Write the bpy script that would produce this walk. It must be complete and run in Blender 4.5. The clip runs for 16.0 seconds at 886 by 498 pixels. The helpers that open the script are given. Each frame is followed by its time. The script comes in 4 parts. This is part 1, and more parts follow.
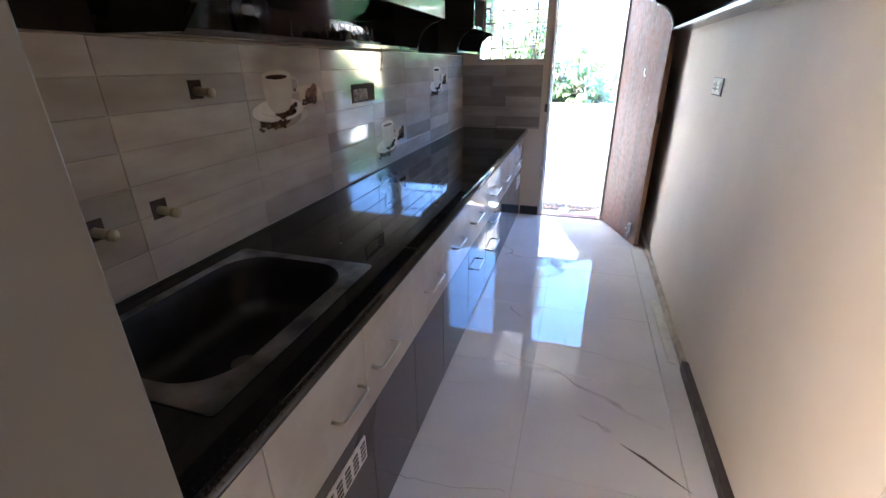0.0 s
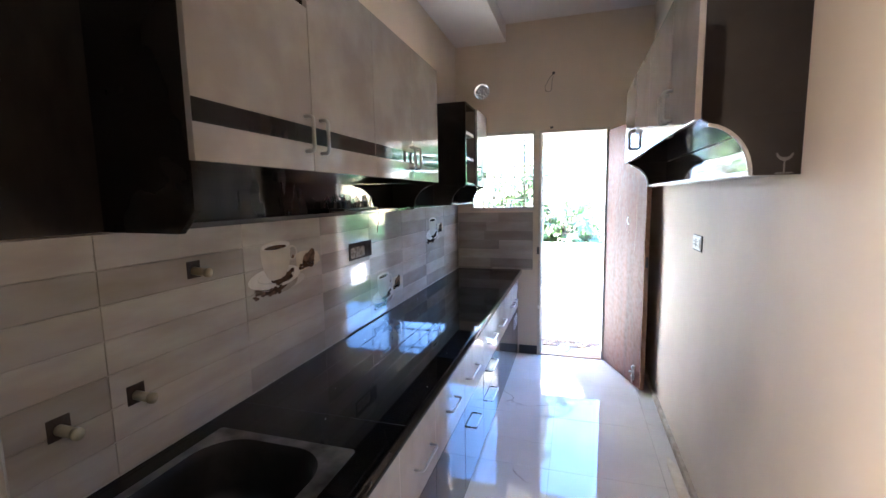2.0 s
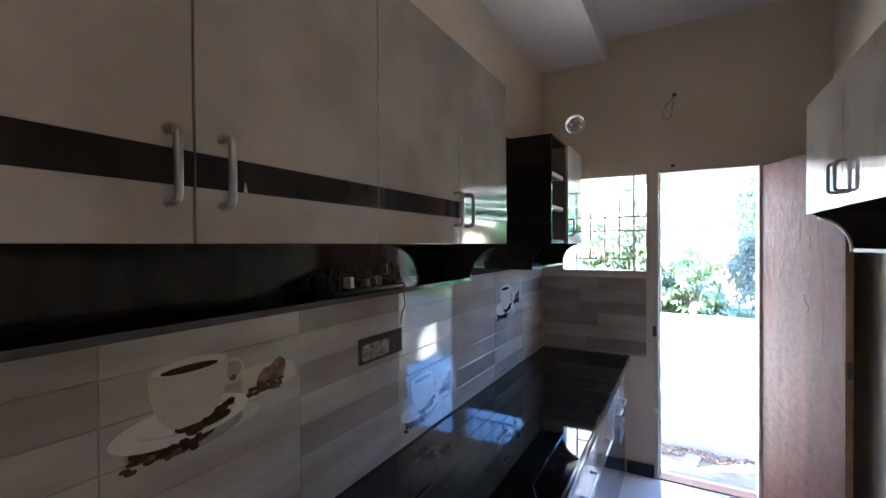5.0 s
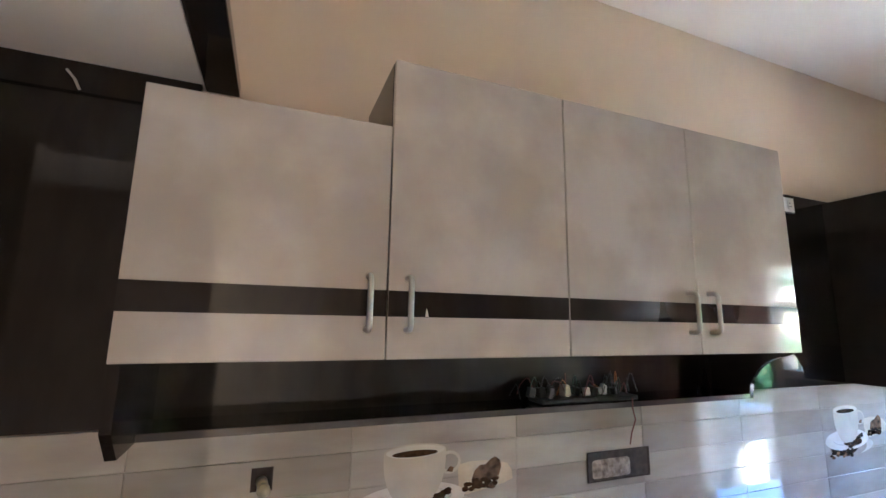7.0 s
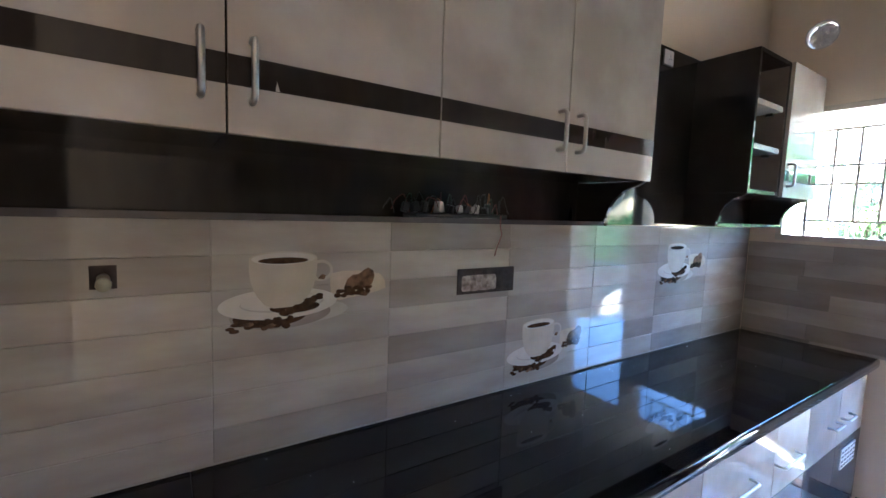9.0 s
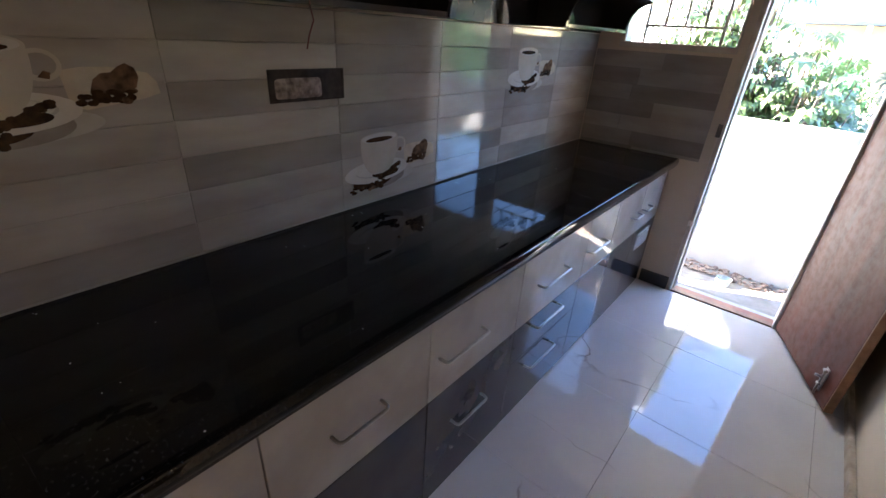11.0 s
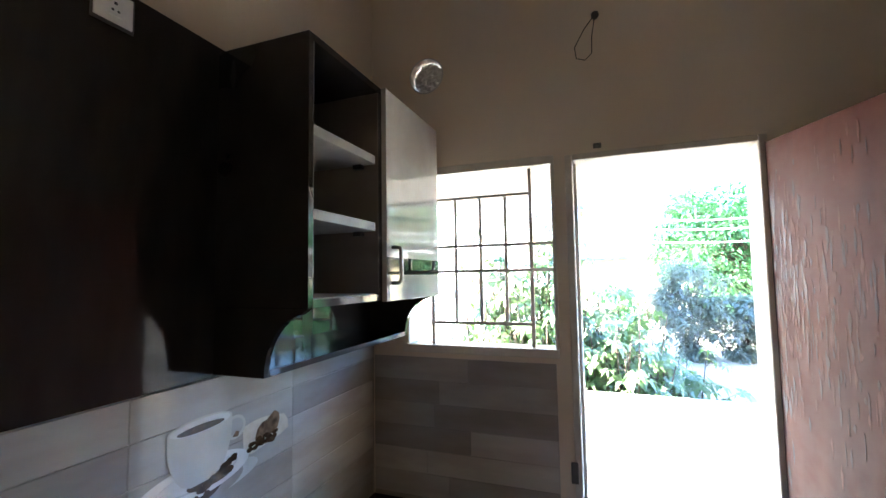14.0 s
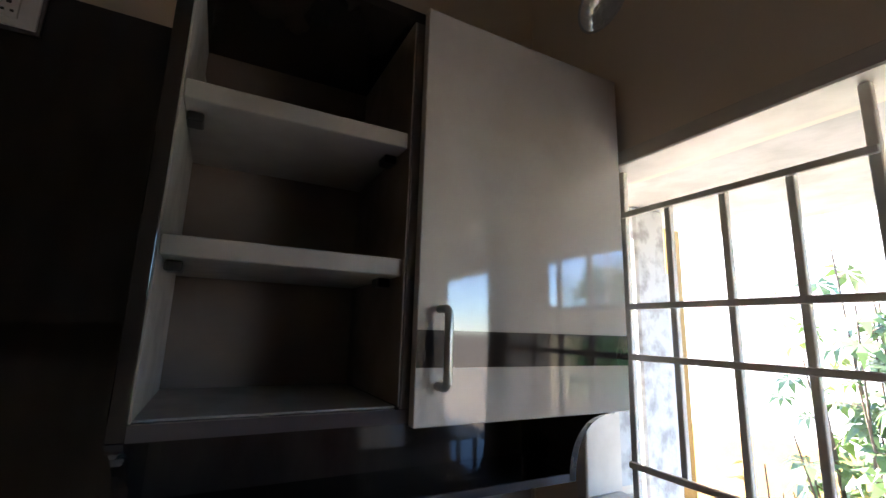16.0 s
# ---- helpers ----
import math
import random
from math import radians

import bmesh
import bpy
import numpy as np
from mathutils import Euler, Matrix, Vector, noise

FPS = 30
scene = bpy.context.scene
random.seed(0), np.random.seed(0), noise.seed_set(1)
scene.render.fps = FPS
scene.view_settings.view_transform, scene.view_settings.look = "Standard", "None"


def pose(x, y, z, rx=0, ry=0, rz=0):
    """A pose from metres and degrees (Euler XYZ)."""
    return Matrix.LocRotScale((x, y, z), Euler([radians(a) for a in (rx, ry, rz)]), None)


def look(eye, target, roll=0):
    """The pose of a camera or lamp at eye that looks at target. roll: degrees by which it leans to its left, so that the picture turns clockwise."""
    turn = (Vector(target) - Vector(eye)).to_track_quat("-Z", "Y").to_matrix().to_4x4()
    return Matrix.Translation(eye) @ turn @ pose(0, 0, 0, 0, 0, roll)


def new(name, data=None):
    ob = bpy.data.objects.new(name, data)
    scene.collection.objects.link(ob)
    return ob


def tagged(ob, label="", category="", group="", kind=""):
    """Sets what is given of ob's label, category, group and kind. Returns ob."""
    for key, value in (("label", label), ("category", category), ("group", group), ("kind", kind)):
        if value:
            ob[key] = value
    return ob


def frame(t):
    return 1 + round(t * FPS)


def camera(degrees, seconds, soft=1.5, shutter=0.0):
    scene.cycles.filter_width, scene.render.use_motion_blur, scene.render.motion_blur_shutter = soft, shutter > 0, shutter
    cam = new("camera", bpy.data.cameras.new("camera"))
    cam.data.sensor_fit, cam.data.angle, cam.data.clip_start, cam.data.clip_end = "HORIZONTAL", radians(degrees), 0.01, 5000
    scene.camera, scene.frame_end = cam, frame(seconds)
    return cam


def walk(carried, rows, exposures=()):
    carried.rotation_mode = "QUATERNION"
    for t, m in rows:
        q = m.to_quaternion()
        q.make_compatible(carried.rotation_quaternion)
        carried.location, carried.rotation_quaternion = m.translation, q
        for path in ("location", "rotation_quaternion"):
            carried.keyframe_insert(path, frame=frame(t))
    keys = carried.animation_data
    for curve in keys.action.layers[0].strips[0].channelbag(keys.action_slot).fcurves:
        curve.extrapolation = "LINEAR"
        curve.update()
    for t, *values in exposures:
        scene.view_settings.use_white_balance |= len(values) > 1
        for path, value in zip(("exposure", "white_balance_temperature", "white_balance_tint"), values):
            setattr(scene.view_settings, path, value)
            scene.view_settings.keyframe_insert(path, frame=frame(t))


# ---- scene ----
cam = camera(91.6, 16.0)
PATH = [
    (0, (1.092, -4.193, 1.39), (0.549, -2.437, 0.602), -0.5),
    (0.5, (1.099, -4.207, 1.443), (0.488, -2.365, 0.961), -1.4),
    (1, (1.105, -4.188, 1.475), (0.499, -2.317, 1.115), -1.2),
    (1.5, (1.106, -4.164, 1.512), (0.51, -2.275, 1.233), -0.9),
    (2, (1.114, -4.137, 1.532), (0.531, -2.239, 1.295), -1.0),
    (2.5, (1.116, -4.12, 1.527), (0.547, -2.215, 1.312), -1.3),
    (3, (1.081, -4.023, 1.5), (0.512, -2.124, 1.241), -1.0),
    (3.2, (1.057, -3.967, 1.519), (0.496, -2.064, 1.267), -0.9),
    (5.3, (0.955, -3.183, 1.619), (-0.241, -1.581, 1.68), 0.2),
    (5.5, (1.01, -3.118, 1.615), (-0.406, -1.709, 1.711), 0.1),
    (6, (1.087, -3.084, 1.634), (-0.748, -2.295, 1.739), 1.6),
    (6.5, (1.118, -3.146, 1.657), (-0.739, -2.425, 1.838), -0.4),
    (7, (1.176, -3.131, 1.698), (-0.66, -2.414, 2.034), 0.9),
    (7.5, (1.196, -3.068, 1.693), (-0.634, -2.359, 2.078), 1.8),
    (8, (1.185, -3.028, 1.665), (-0.609, -2.224, 2.038), 2.2),
    (8.5, (1.167, -3.019, 1.594), (-0.594, -2.083, 1.739), 2.3),
    (9, (1.182, -3.016, 1.501), (-0.482, -1.922, 1.319), 2.1),
    (9.5, (1.198, -3.028, 1.44), (-0.359, -1.852, 1.004), 1.6),
    (9.7, (1.195, -3.031, 1.419), (-0.303, -1.828, 0.864), 1.1),
    (11.8, (1.135, -2.634, 1.435), (0.269, -1.074, 0.533), 0.7),
    (12, (1.084, -2.591, 1.462), (0.309, -0.891, 0.748), -0.3),
    (12.5, (0.981, -2.391, 1.53), (0.405, -0.525, 1.096), -0.8),
    (13, (0.991, -2.078, 1.598), (0.45, -0.165, 1.378), -0.5),
    (13.5, (0.941, -1.818, 1.646), (0.359, 0.096, 1.645), -0.6),
    (14, (0.901, -1.59, 1.692), (0.209, 0.282, 1.824), -0.9),
    (14.5, (0.913, -1.315, 1.714), (-0.08, 0.408, 1.927), -0.3),
    (15, (0.85, -1.079, 1.721), (-0.262, 0.567, 1.952), -0.8),
    (15.5, (0.829, -0.884, 1.724), (-0.502, 0.577, 2.029), -0.6),
    (16, (0.866, -0.708, 1.755), (-0.883, 0.188, 2.126), 1.8),
]
EXPOSURES = [(0, 6.49, 5700, 14), (1.5, 6.79, 5700, 14), (3.2, 6.89, 5700, 14), (5.5, 6.06, 5520, 12), (6.1, 6.64, 5520, 11), (6.6, 7.52, 5520, 11), (7, 7.65, 5520, 11), (8, 7.55, 5520, 11), (9, 7.02, 5450, 11), (9.7, 6.42, 5550, 11), (12, 5.8, 6800, 18), (12.5, 5.75, 6850, 18), (13, 5.65, 6750, 16), (14, 6.1, 6000, 10), (15, 5.51, 6050, 10), (15.5, 4.88, 6100, 12), (16, 4.81, 6250, 14)]
walk(cam, [(t, look(eye, target, roll)) for t, eye, target, roll in PATH], EXPOSURES)

# ---- world and light ----
world = bpy.data.worlds.new("world")
scene.world = world
world.use_nodes = True
wn = world.node_tree
sky = wn.nodes.new("ShaderNodeTexSky")
sky.sky_type = "NISHITA"
sky.sun_disc = False
sky.sun_elevation = radians(36)
sky.sun_rotation = radians(245.3)
sky.altitude = 900
sky.air_density, sky.dust_density, sky.ozone_density = 1.0, 0.05, 6.0
wn.links.new(sky.outputs[0], wn.nodes["Background"].inputs[0])
wn.nodes["Background"].inputs[1].default_value = 0.07

sun_lamp = bpy.data.lights.new("sun", "SUN")
sun_lamp.energy, sun_lamp.angle, sun_lamp.color = 2.8, radians(0.5), (1.0, 0.95, 0.86)
sun = new("sun", sun_lamp)
sun.matrix_world = look((-6.0, -2.76, 4.8), (0, 0, 0))


# Area lamp for added fill.
def area_fill(name, eye, aim, width, height, watts, colour):
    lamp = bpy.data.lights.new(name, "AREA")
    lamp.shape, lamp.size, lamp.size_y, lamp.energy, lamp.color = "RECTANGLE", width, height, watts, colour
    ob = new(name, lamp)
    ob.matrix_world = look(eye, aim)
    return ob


# added fill lamp, set in an unseen doorway of the hall
area_fill("hall_fill_light", (-0.40, -5.1, 1.15), (1.0, -5.1, 1.15), 1.15, 2.1, 1.9, (1.0, 0.80, 0.58))

# ---- materials ----


def material(name, colour, rough=0.5, metal=0.0, second=None, scale=6.0, detail=4.0, bump=0.0, bump_scale=60.0,
             coat=0.0, stretch=(1, 1, 1), spread=(0.35, 0.65), rough_var=0.0, random=0.0):
    """A plain surface with variation at two scales, in metres."""
    m = bpy.data.materials.new(name)
    m.use_nodes = True
    n, l = m.node_tree.nodes, m.node_tree.links
    b = n["Principled BSDF"]
    b.inputs["Metallic"].default_value = metal
    b.inputs["Roughness"].default_value = rough
    b.inputs["Coat Weight"].default_value = coat
    b.inputs["Coat Roughness"].default_value = 0.05
    geo = n.new("ShaderNodeNewGeometry")
    mp = n.new("ShaderNodeMapping")
    mp.inputs["Scale"].default_value = stretch
    l.new(geo.outputs["Position"], mp.inputs["Vector"])
    big = n.new("ShaderNodeTexNoise")
    big.inputs["Scale"].default_value, big.inputs["Detail"].default_value = scale, detail
    l.new(mp.outputs[0], big.inputs["Vector"])
    ramp = n.new("ShaderNodeMapRange")
    ramp.inputs[1].default_value, ramp.inputs[2].default_value = spread
    l.new(big.outputs["Fac"], ramp.inputs[0])
    mix = n.new("ShaderNodeMix")
    mix.data_type = "RGBA"
    mix.inputs["A"].default_value = (*colour, 1)
    mix.inputs["B"].default_value = (*(second or [c * 0.88 for c in colour]), 1)
    l.new(ramp.outputs[0], mix.inputs["Factor"])
    out = mix.outputs["Result"]
    if random:
        info = n.new("ShaderNodeObjectInfo")
        hsv = n.new("ShaderNodeHueSaturation")
        vr = n.new("ShaderNodeMapRange")
        vr.inputs[3].default_value, vr.inputs[4].default_value = 1 - random, 1 + random
        l.new(info.outputs["Random"], vr.inputs[0])
        l.new(vr.outputs[0], hsv.inputs["Value"])
        l.new(out, hsv.inputs["Color"])
        out = hsv.outputs[0]
    l.new(out, b.inputs["Base Color"])
    if rough_var:
        fine = n.new("ShaderNodeTexNoise")
        fine.inputs["Scale"].default_value = scale * 3.1
        fine.inputs["Detail"].default_value = 5
        l.new(geo.outputs["Position"], fine.inputs["Vector"])
        rr = n.new("ShaderNodeMapRange")
        rr.inputs[1].default_value, rr.inputs[2].default_value = 0.4, 0.7
        rr.inputs[3].default_value, rr.inputs[4].default_value = rough, rough + rough_var
        l.new(fine.outputs["Fac"], rr.inputs[0])
        l.new(rr.outputs[0], b.inputs["Roughness"])
    if bump:
        grain = n.new("ShaderNodeTexNoise")
        grain.inputs["Scale"].default_value, grain.inputs["Detail"].default_value = bump_scale, 4
        l.new(mp.outputs[0], grain.inputs["Vector"])
        bp = n.new("ShaderNodeBump")
        bp.inputs["Strength"].default_value, bp.inputs["Distance"].default_value = bump, 0.004
        l.new(grain.outputs["Fac"], bp.inputs["Height"])
        l.new(bp.outputs[0], b.inputs["Normal"])
    return m


def marble_material():
    """White glazed floor tile with thin dark veins."""
    m = material("marble_tile", (0.72, 0.70, 0.67), 0.02, second=(0.62, 0.60, 0.58), scale=1.6, rough_var=0.03)
    n, l = m.node_tree.nodes, m.node_tree.links
    b = n["Principled BSDF"]
    geo = n.new("ShaderNodeNewGeometry")
    warp = n.new("ShaderNodeTexNoise")
    warp.inputs["Scale"].default_value, warp.inputs["Detail"].default_value = 1.7, 8
    l.new(geo.outputs["Position"], warp.inputs["Vector"])
    add = n.new("ShaderNodeVectorMath")
    add.operation = "MULTIPLY_ADD"
    add.inputs[1].default_value = (0.3, 0.3, 0.3)
    l.new(warp.outputs["Color"], add.inputs[0])
    l.new(geo.outputs["Position"], add.inputs[2])
    run = n.new("ShaderNodeMapping")
    run.inputs["Scale"].default_value = (0.55, 1.5, 1.0)
    l.new(add.outputs[0], run.inputs["Vector"])
    wave = n.new("ShaderNodeTexNoise")
    wave.inputs["Scale"].default_value, wave.inputs["Detail"].default_value = 1.5, 1.0
    l.new(run.outputs[0], wave.inputs["Vector"])
    sub = n.new("ShaderNodeMath")
    sub.operation = "SUBTRACT"
    sub.inputs[1].default_value = 0.5
    l.new(wave.outputs["Fac"], sub.inputs[0])
    ab = n.new("ShaderNodeMath")
    ab.operation = "ABSOLUTE"
    l.new(sub.outputs[0], ab.inputs[0])
    vein = n.new("ShaderNodeMapRange")
    vein.inputs[1].default_value, vein.inputs[2].default_value = 0.0, 0.0045
    vein.inputs[3].default_value, vein.inputs[4].default_value = 1.0, 0.0
    l.new(ab.outputs[0], vein.inputs[0])
    gate = n.new("ShaderNodeTexNoise")
    gate.inputs["Scale"].default_value = 2.7
    l.new(geo.outputs["Position"], gate.inputs["Vector"])
    gr = n.new("ShaderNodeMapRange")
    gr.inputs[1].default_value, gr.inputs[2].default_value = 0.47, 0.60
    l.new(gate.outputs["Fac"], gr.inputs[0])
    mul = n.new("ShaderNodeMath")
    mul.operation = "MULTIPLY"
    l.new(vein.outputs[0], mul.inputs[0])
    l.new(gr.outputs[0], mul.inputs[1])
    old = b.inputs["Base Color"].links[0].from_socket
    mix = n.new("ShaderNodeMix")
    mix.data_type = "RGBA"
    l.new(mul.outputs[0], mix.inputs["Factor"])
    l.new(old, mix.inputs["A"])
    mix.inputs["B"].default_value = (0.32, 0.28, 0.25, 1)
    l.new(mix.outputs["Result"], b.inputs["Base Color"])
    return m


def leaf_material(name, colour, second):
    m = material(name, colour, 0.30, second=second, scale=9, spread=(0.3, 0.7))
    n, l = m.node_tree.nodes, m.node_tree.links
    b = n["Principled BSDF"]
    tr = n.new("ShaderNodeBsdfTranslucent")
    tr.inputs[0].default_value = (colour[0] * 1.6, colour[1] * 1.7, colour[2], 1)
    mx = n.new("ShaderNodeMixShader")
    mx.inputs[0].default_value = 0.3
    l.new(b.outputs[0], mx.inputs[1])
    l.new(tr.outputs[0], mx.inputs[2])
    l.new(mx.outputs[0], n["Material Output"].inputs[0])
    return m


PAINT = material("beige_wall_paint", (0.66, 0.56, 0.44), 0.6, second=(0.61, 0.515, 0.40), scale=2.2, bump=0.08, bump_scale=70)
# grey of the wall end, darkened to offset the hall lamp
GREYPAINT = material("darkened_wall_grey", (0.20, 0.19, 0.17), 0.6, second=(0.175, 0.165, 0.15), scale=3, bump=0.08)
# hall walls out of view: darkness put into the colour, to cut bounce and reflections
HALLDIM = material("dimmed_hall_brown", (0.08, 0.062, 0.048), 0.7, second=(0.065, 0.05, 0.039), scale=2.2, bump=0.08)
WHITEPAINT = material("white_ceiling_paint", (0.74, 0.70, 0.65), 0.7, second=(0.68, 0.64, 0.60), scale=1.7, bump=0.06)
FRAMEPAINT = material("cream_frame_paint", (0.58, 0.53, 0.46), 0.45, second=(0.50, 0.45, 0.38), scale=14, bump=0.15, bump_scale=40)
MARBLE = marble_material()
GROUT = material("floor_grout", (0.45, 0.43, 0.40), 0.8, scale=20)
GRANITE = material("black_polished_granite", (0.008, 0.008, 0.009), 0.03, second=(0.022, 0.021, 0.021), scale=160, spread=(0.55, 0.75), rough_var=0.0)
GRANITE.node_tree.nodes["Principled BSDF"].inputs["Specular IOR Level"].default_value = 0.36
LAMINATE = material("beige_cloudy_laminate", (0.44, 0.41, 0.375), 0.05, second=(0.36, 0.325, 0.29), scale=4.5, detail=5, rough_var=0.03, bump=0.05, bump_scale=9, spread=(0.4, 0.62))
DARK = material("dark_brown_laminate", (0.016, 0.0125, 0.0115), 0.05, second=(0.024, 0.019, 0.0165), scale=5, stretch=(1, 3, 1), rough_var=0.015)
DARK.node_tree.nodes["Principled BSDF"].inputs["Specular IOR Level"].default_value = 0.34
SLATE = material("dark_grey_laminate", (0.075, 0.066, 0.066), 0.05, second=(0.055, 0.048, 0.05), scale=7, rough_var=0.03)
EDGE = material("pale_edge_banding", (0.50, 0.47, 0.43), 0.3, scale=30)
SHELF = material("pale_grey_shelf_board", (0.35, 0.33, 0.30), 0.4, second=(0.26, 0.24, 0.22), scale=7, rough_var=0.15)
STEEL = material("brushed_steel", (0.46, 0.45, 0.43), 0.34, 1.0, scale=40)
SINKSTEEL = material("stained_steel", (0.34, 0.33, 0.31), 0.32, 1.0, second=(0.10, 0.10, 0.10), scale=9, rough_var=0.25)
DOORWOOD = material("red_brown_varnished_wood", (0.14, 0.040, 0.022), 0.45, second=(0.085, 0.025, 0.014), scale=9, stretch=(1, 1, 0.12), rough_var=0.2, bump=0.1, bump_scale=30)
DOORWOOD.node_tree.nodes["Principled BSDF"].inputs["Specular IOR Level"].default_value = 0.3
WORNWOOD = material("pale_worn_wood", (0.36, 0.21, 0.13), 0.55, second=(0.28, 0.15, 0.09), scale=30)
PLANK = material("wood_print_tile", (0.40, 0.37, 0.335), 0.05, second=(0.325, 0.285, 0.25), scale=3.5, stretch=(1, 1, 3.5), random=0.24, rough_var=0.03)
PLANKGROUT = material("tile_joint", (0.42, 0.39, 0.355), 0.7, scale=20)
PORCELAIN = material("printed_white", (0.64, 0.60, 0.55), 0.10, second=(0.57, 0.53, 0.48), scale=20)
PRINTCREAM = material("printed_cream", (0.54, 0.485, 0.41), 0.08, second=(0.48, 0.43, 0.36), scale=14)
PRINTSHADE = material("printed_grey", (0.50, 0.465, 0.42), 0.10, scale=20)
COFFEE = material("printed_coffee_brown", (0.035, 0.018, 0.010), 0.10, second=(0.08, 0.04, 0.02), scale=60)
HESSIAN = material("printed_hessian", (0.22, 0.13, 0.075), 0.08, second=(0.07, 0.04, 0.025), scale=38)
PRINTCLOTH = material("printed_cream_cloth", (0.58, 0.50, 0.39), 0.08, second=(0.50, 0.42, 0.32), scale=30)
PRINTDUSK = material("printed_soft_shadow", (0.25, 0.215, 0.185), 0.08, second=(0.33, 0.295, 0.26), scale=16)
BLACK = material("black_plastic", (0.012, 0.012, 0.012), 0.35, scale=30)
# rough brick, with the shade of a recess put into its colour
CAVITY = material("shaded_rough_brick", (0.06, 0.042, 0.034), 0.9, second=(0.03, 0.02, 0.017), scale=35, bump=0.6, bump_scale=45)
WHITEPLASTIC = material("white_plastic", (0.74, 0.73, 0.70), 0.3, scale=30)
YELLOWPLASTIC = material("cream_plastic_pipe", (0.38, 0.33, 0.22), 0.45, scale=30)
COPPER = material("copper_wire", (0.55, 0.26, 0.13), 0.35, 0.8, scale=30)
REDWIRE = material("red_wire", (0.12, 0.02, 0.015), 0.4, scale=30)
GREENWIRE = material("green_wire", (0.02, 0.05, 0.03), 0.4, scale=30)
FOIL = material("crumpled_foil", (0.60, 0.60, 0.59), 0.42, 0.5, scale=22, bump=1.0, bump_scale=28)
# cream iron paint; glare on the backlit bars is put into its lightness
IRON = material("lightened_iron_paint", (0.80, 0.76, 0.70), 0.5, second=(0.70, 0.65, 0.58), scale=30, bump=0.1)
CANOPYPAINT = material("dirty_white_soffit_paint", (0.50, 0.485, 0.455), 0.85, second=(0.38, 0.365, 0.335), scale=9, bump=0.35, bump_scale=35)
PLASTER = material("white_lime_plaster", (0.55, 0.545, 0.53), 0.85, second=(0.47, 0.465, 0.45), scale=5, bump=0.35, bump_scale=35)
CONCRETE = material("rough_concrete_floor", (0.28, 0.26, 0.23), 0.9, second=(0.19, 0.17, 0.145), scale=9, bump=0.5, bump_scale=30)
TERRACOTTA = material("terracotta_tile", (0.36, 0.14, 0.075), 0.5, second=(0.28, 0.10, 0.06), scale=12, bump=0.1)
SOIL = material("dry_sandy_soil", (0.48, 0.39, 0.29), 0.95, second=(0.38, 0.30, 0.21), scale=1.2, bump=0.5, bump_scale=18)
OCHRE = material("ochre_roughcast", (0.38, 0.21, 0.06), 0.9, second=(0.30, 0.16, 0.045), scale=6, bump=0.8, bump_scale=60)
LEAF = leaf_material("broad_leaf", (0.085, 0.135, 0.05), (0.15, 0.20, 0.10))
LEAFDRY = leaf_material("yellow_dry_leaf", (0.40, 0.27, 0.06), (0.28, 0.18, 0.05))
LEAFTREE = leaf_material("tree_leaf", (0.035, 0.105, 0.045), (0.08, 0.17, 0.075))
LEAFGREY = leaf_material("silvery_leaf", (0.15, 0.17, 0.14), (0.26, 0.27, 0.24))
BARK = material("bark", (0.14, 0.10, 0.07), 0.9, second=(0.09, 0.065, 0.045), scale=15, bump=0.6)
HOUSEYELLOW = material("pale_yellow_render", (0.36, 0.31, 0.19), 0.8, scale=2)
ROOFBLUE = material("blue_grey_sheet_roof", (0.016, 0.034, 0.052), 0.7, second=(0.012, 0.024, 0.038), scale=3)
GREENWALL = material("green_render", (0.16, 0.30, 0.13), 0.8, scale=2)
BRICKRED = material("dull_red_render", (0.30, 0.09, 0.06), 0.8, scale=3)
BUCKET = material("grey_blue_plastic", (0.30, 0.36, 0.38), 0.45, scale=20)

DARKIRON = material("dark_iron", (0.10, 0.095, 0.09), 0.45, 0.5, scale=30)
WEATHERED = material("peeling_white_paint", (0.48, 0.48, 0.47), 0.8, second=(0.30, 0.29, 0.28), scale=22, spread=(0.48, 0.66), bump=0.4)

# dull steel; the shade inside the bowl is put into this near-black colour
BOWL = material("shaded_steel", (0.032, 0.032, 0.036), 0.46, 0.8, second=(0.018, 0.018, 0.02), scale=7, rough_var=0.15)
# brown board, its colour raised a little to carry window glare
CABBACK = material("lightened_brown_board", (0.16, 0.125, 0.10), 0.45, second=(0.12, 0.09, 0.07), scale=6, rough_var=0.2)

# ---- builders ----


def origin_of(parent):
    p, o = parent, Vector((0, 0, 0))
    while p is not None:
        o += p.location
        p = p.parent
    return o


def part(name, bm, mat, parent=None, label="", smooth=False, kind=""):
    """Links a bmesh given in world coordinates as one mesh under its thing."""
    if parent is not None:
        bmesh.ops.translate(bm, verts=bm.verts, vec=-origin_of(parent))
    me = bpy.data.meshes.new(name)
    bmesh.ops.recalc_face_normals(bm, faces=bm.faces)
    bm.to_mesh(me)
    bm.free()
    if smooth:
        me.shade_smooth()
    me.materials.append(mat)
    ob = new(name, me)
    if parent is not None:
        ob.parent = parent
    if label or kind:
        tagged(ob, label, kind=kind)
    return ob


def thing(name, x, y, z, label, category, group="", kind=""):
    ob = new(name)
    ob.location = (x, y, z)
    ob.empty_display_size = 0.05
    return tagged(ob, label, category, group, kind)


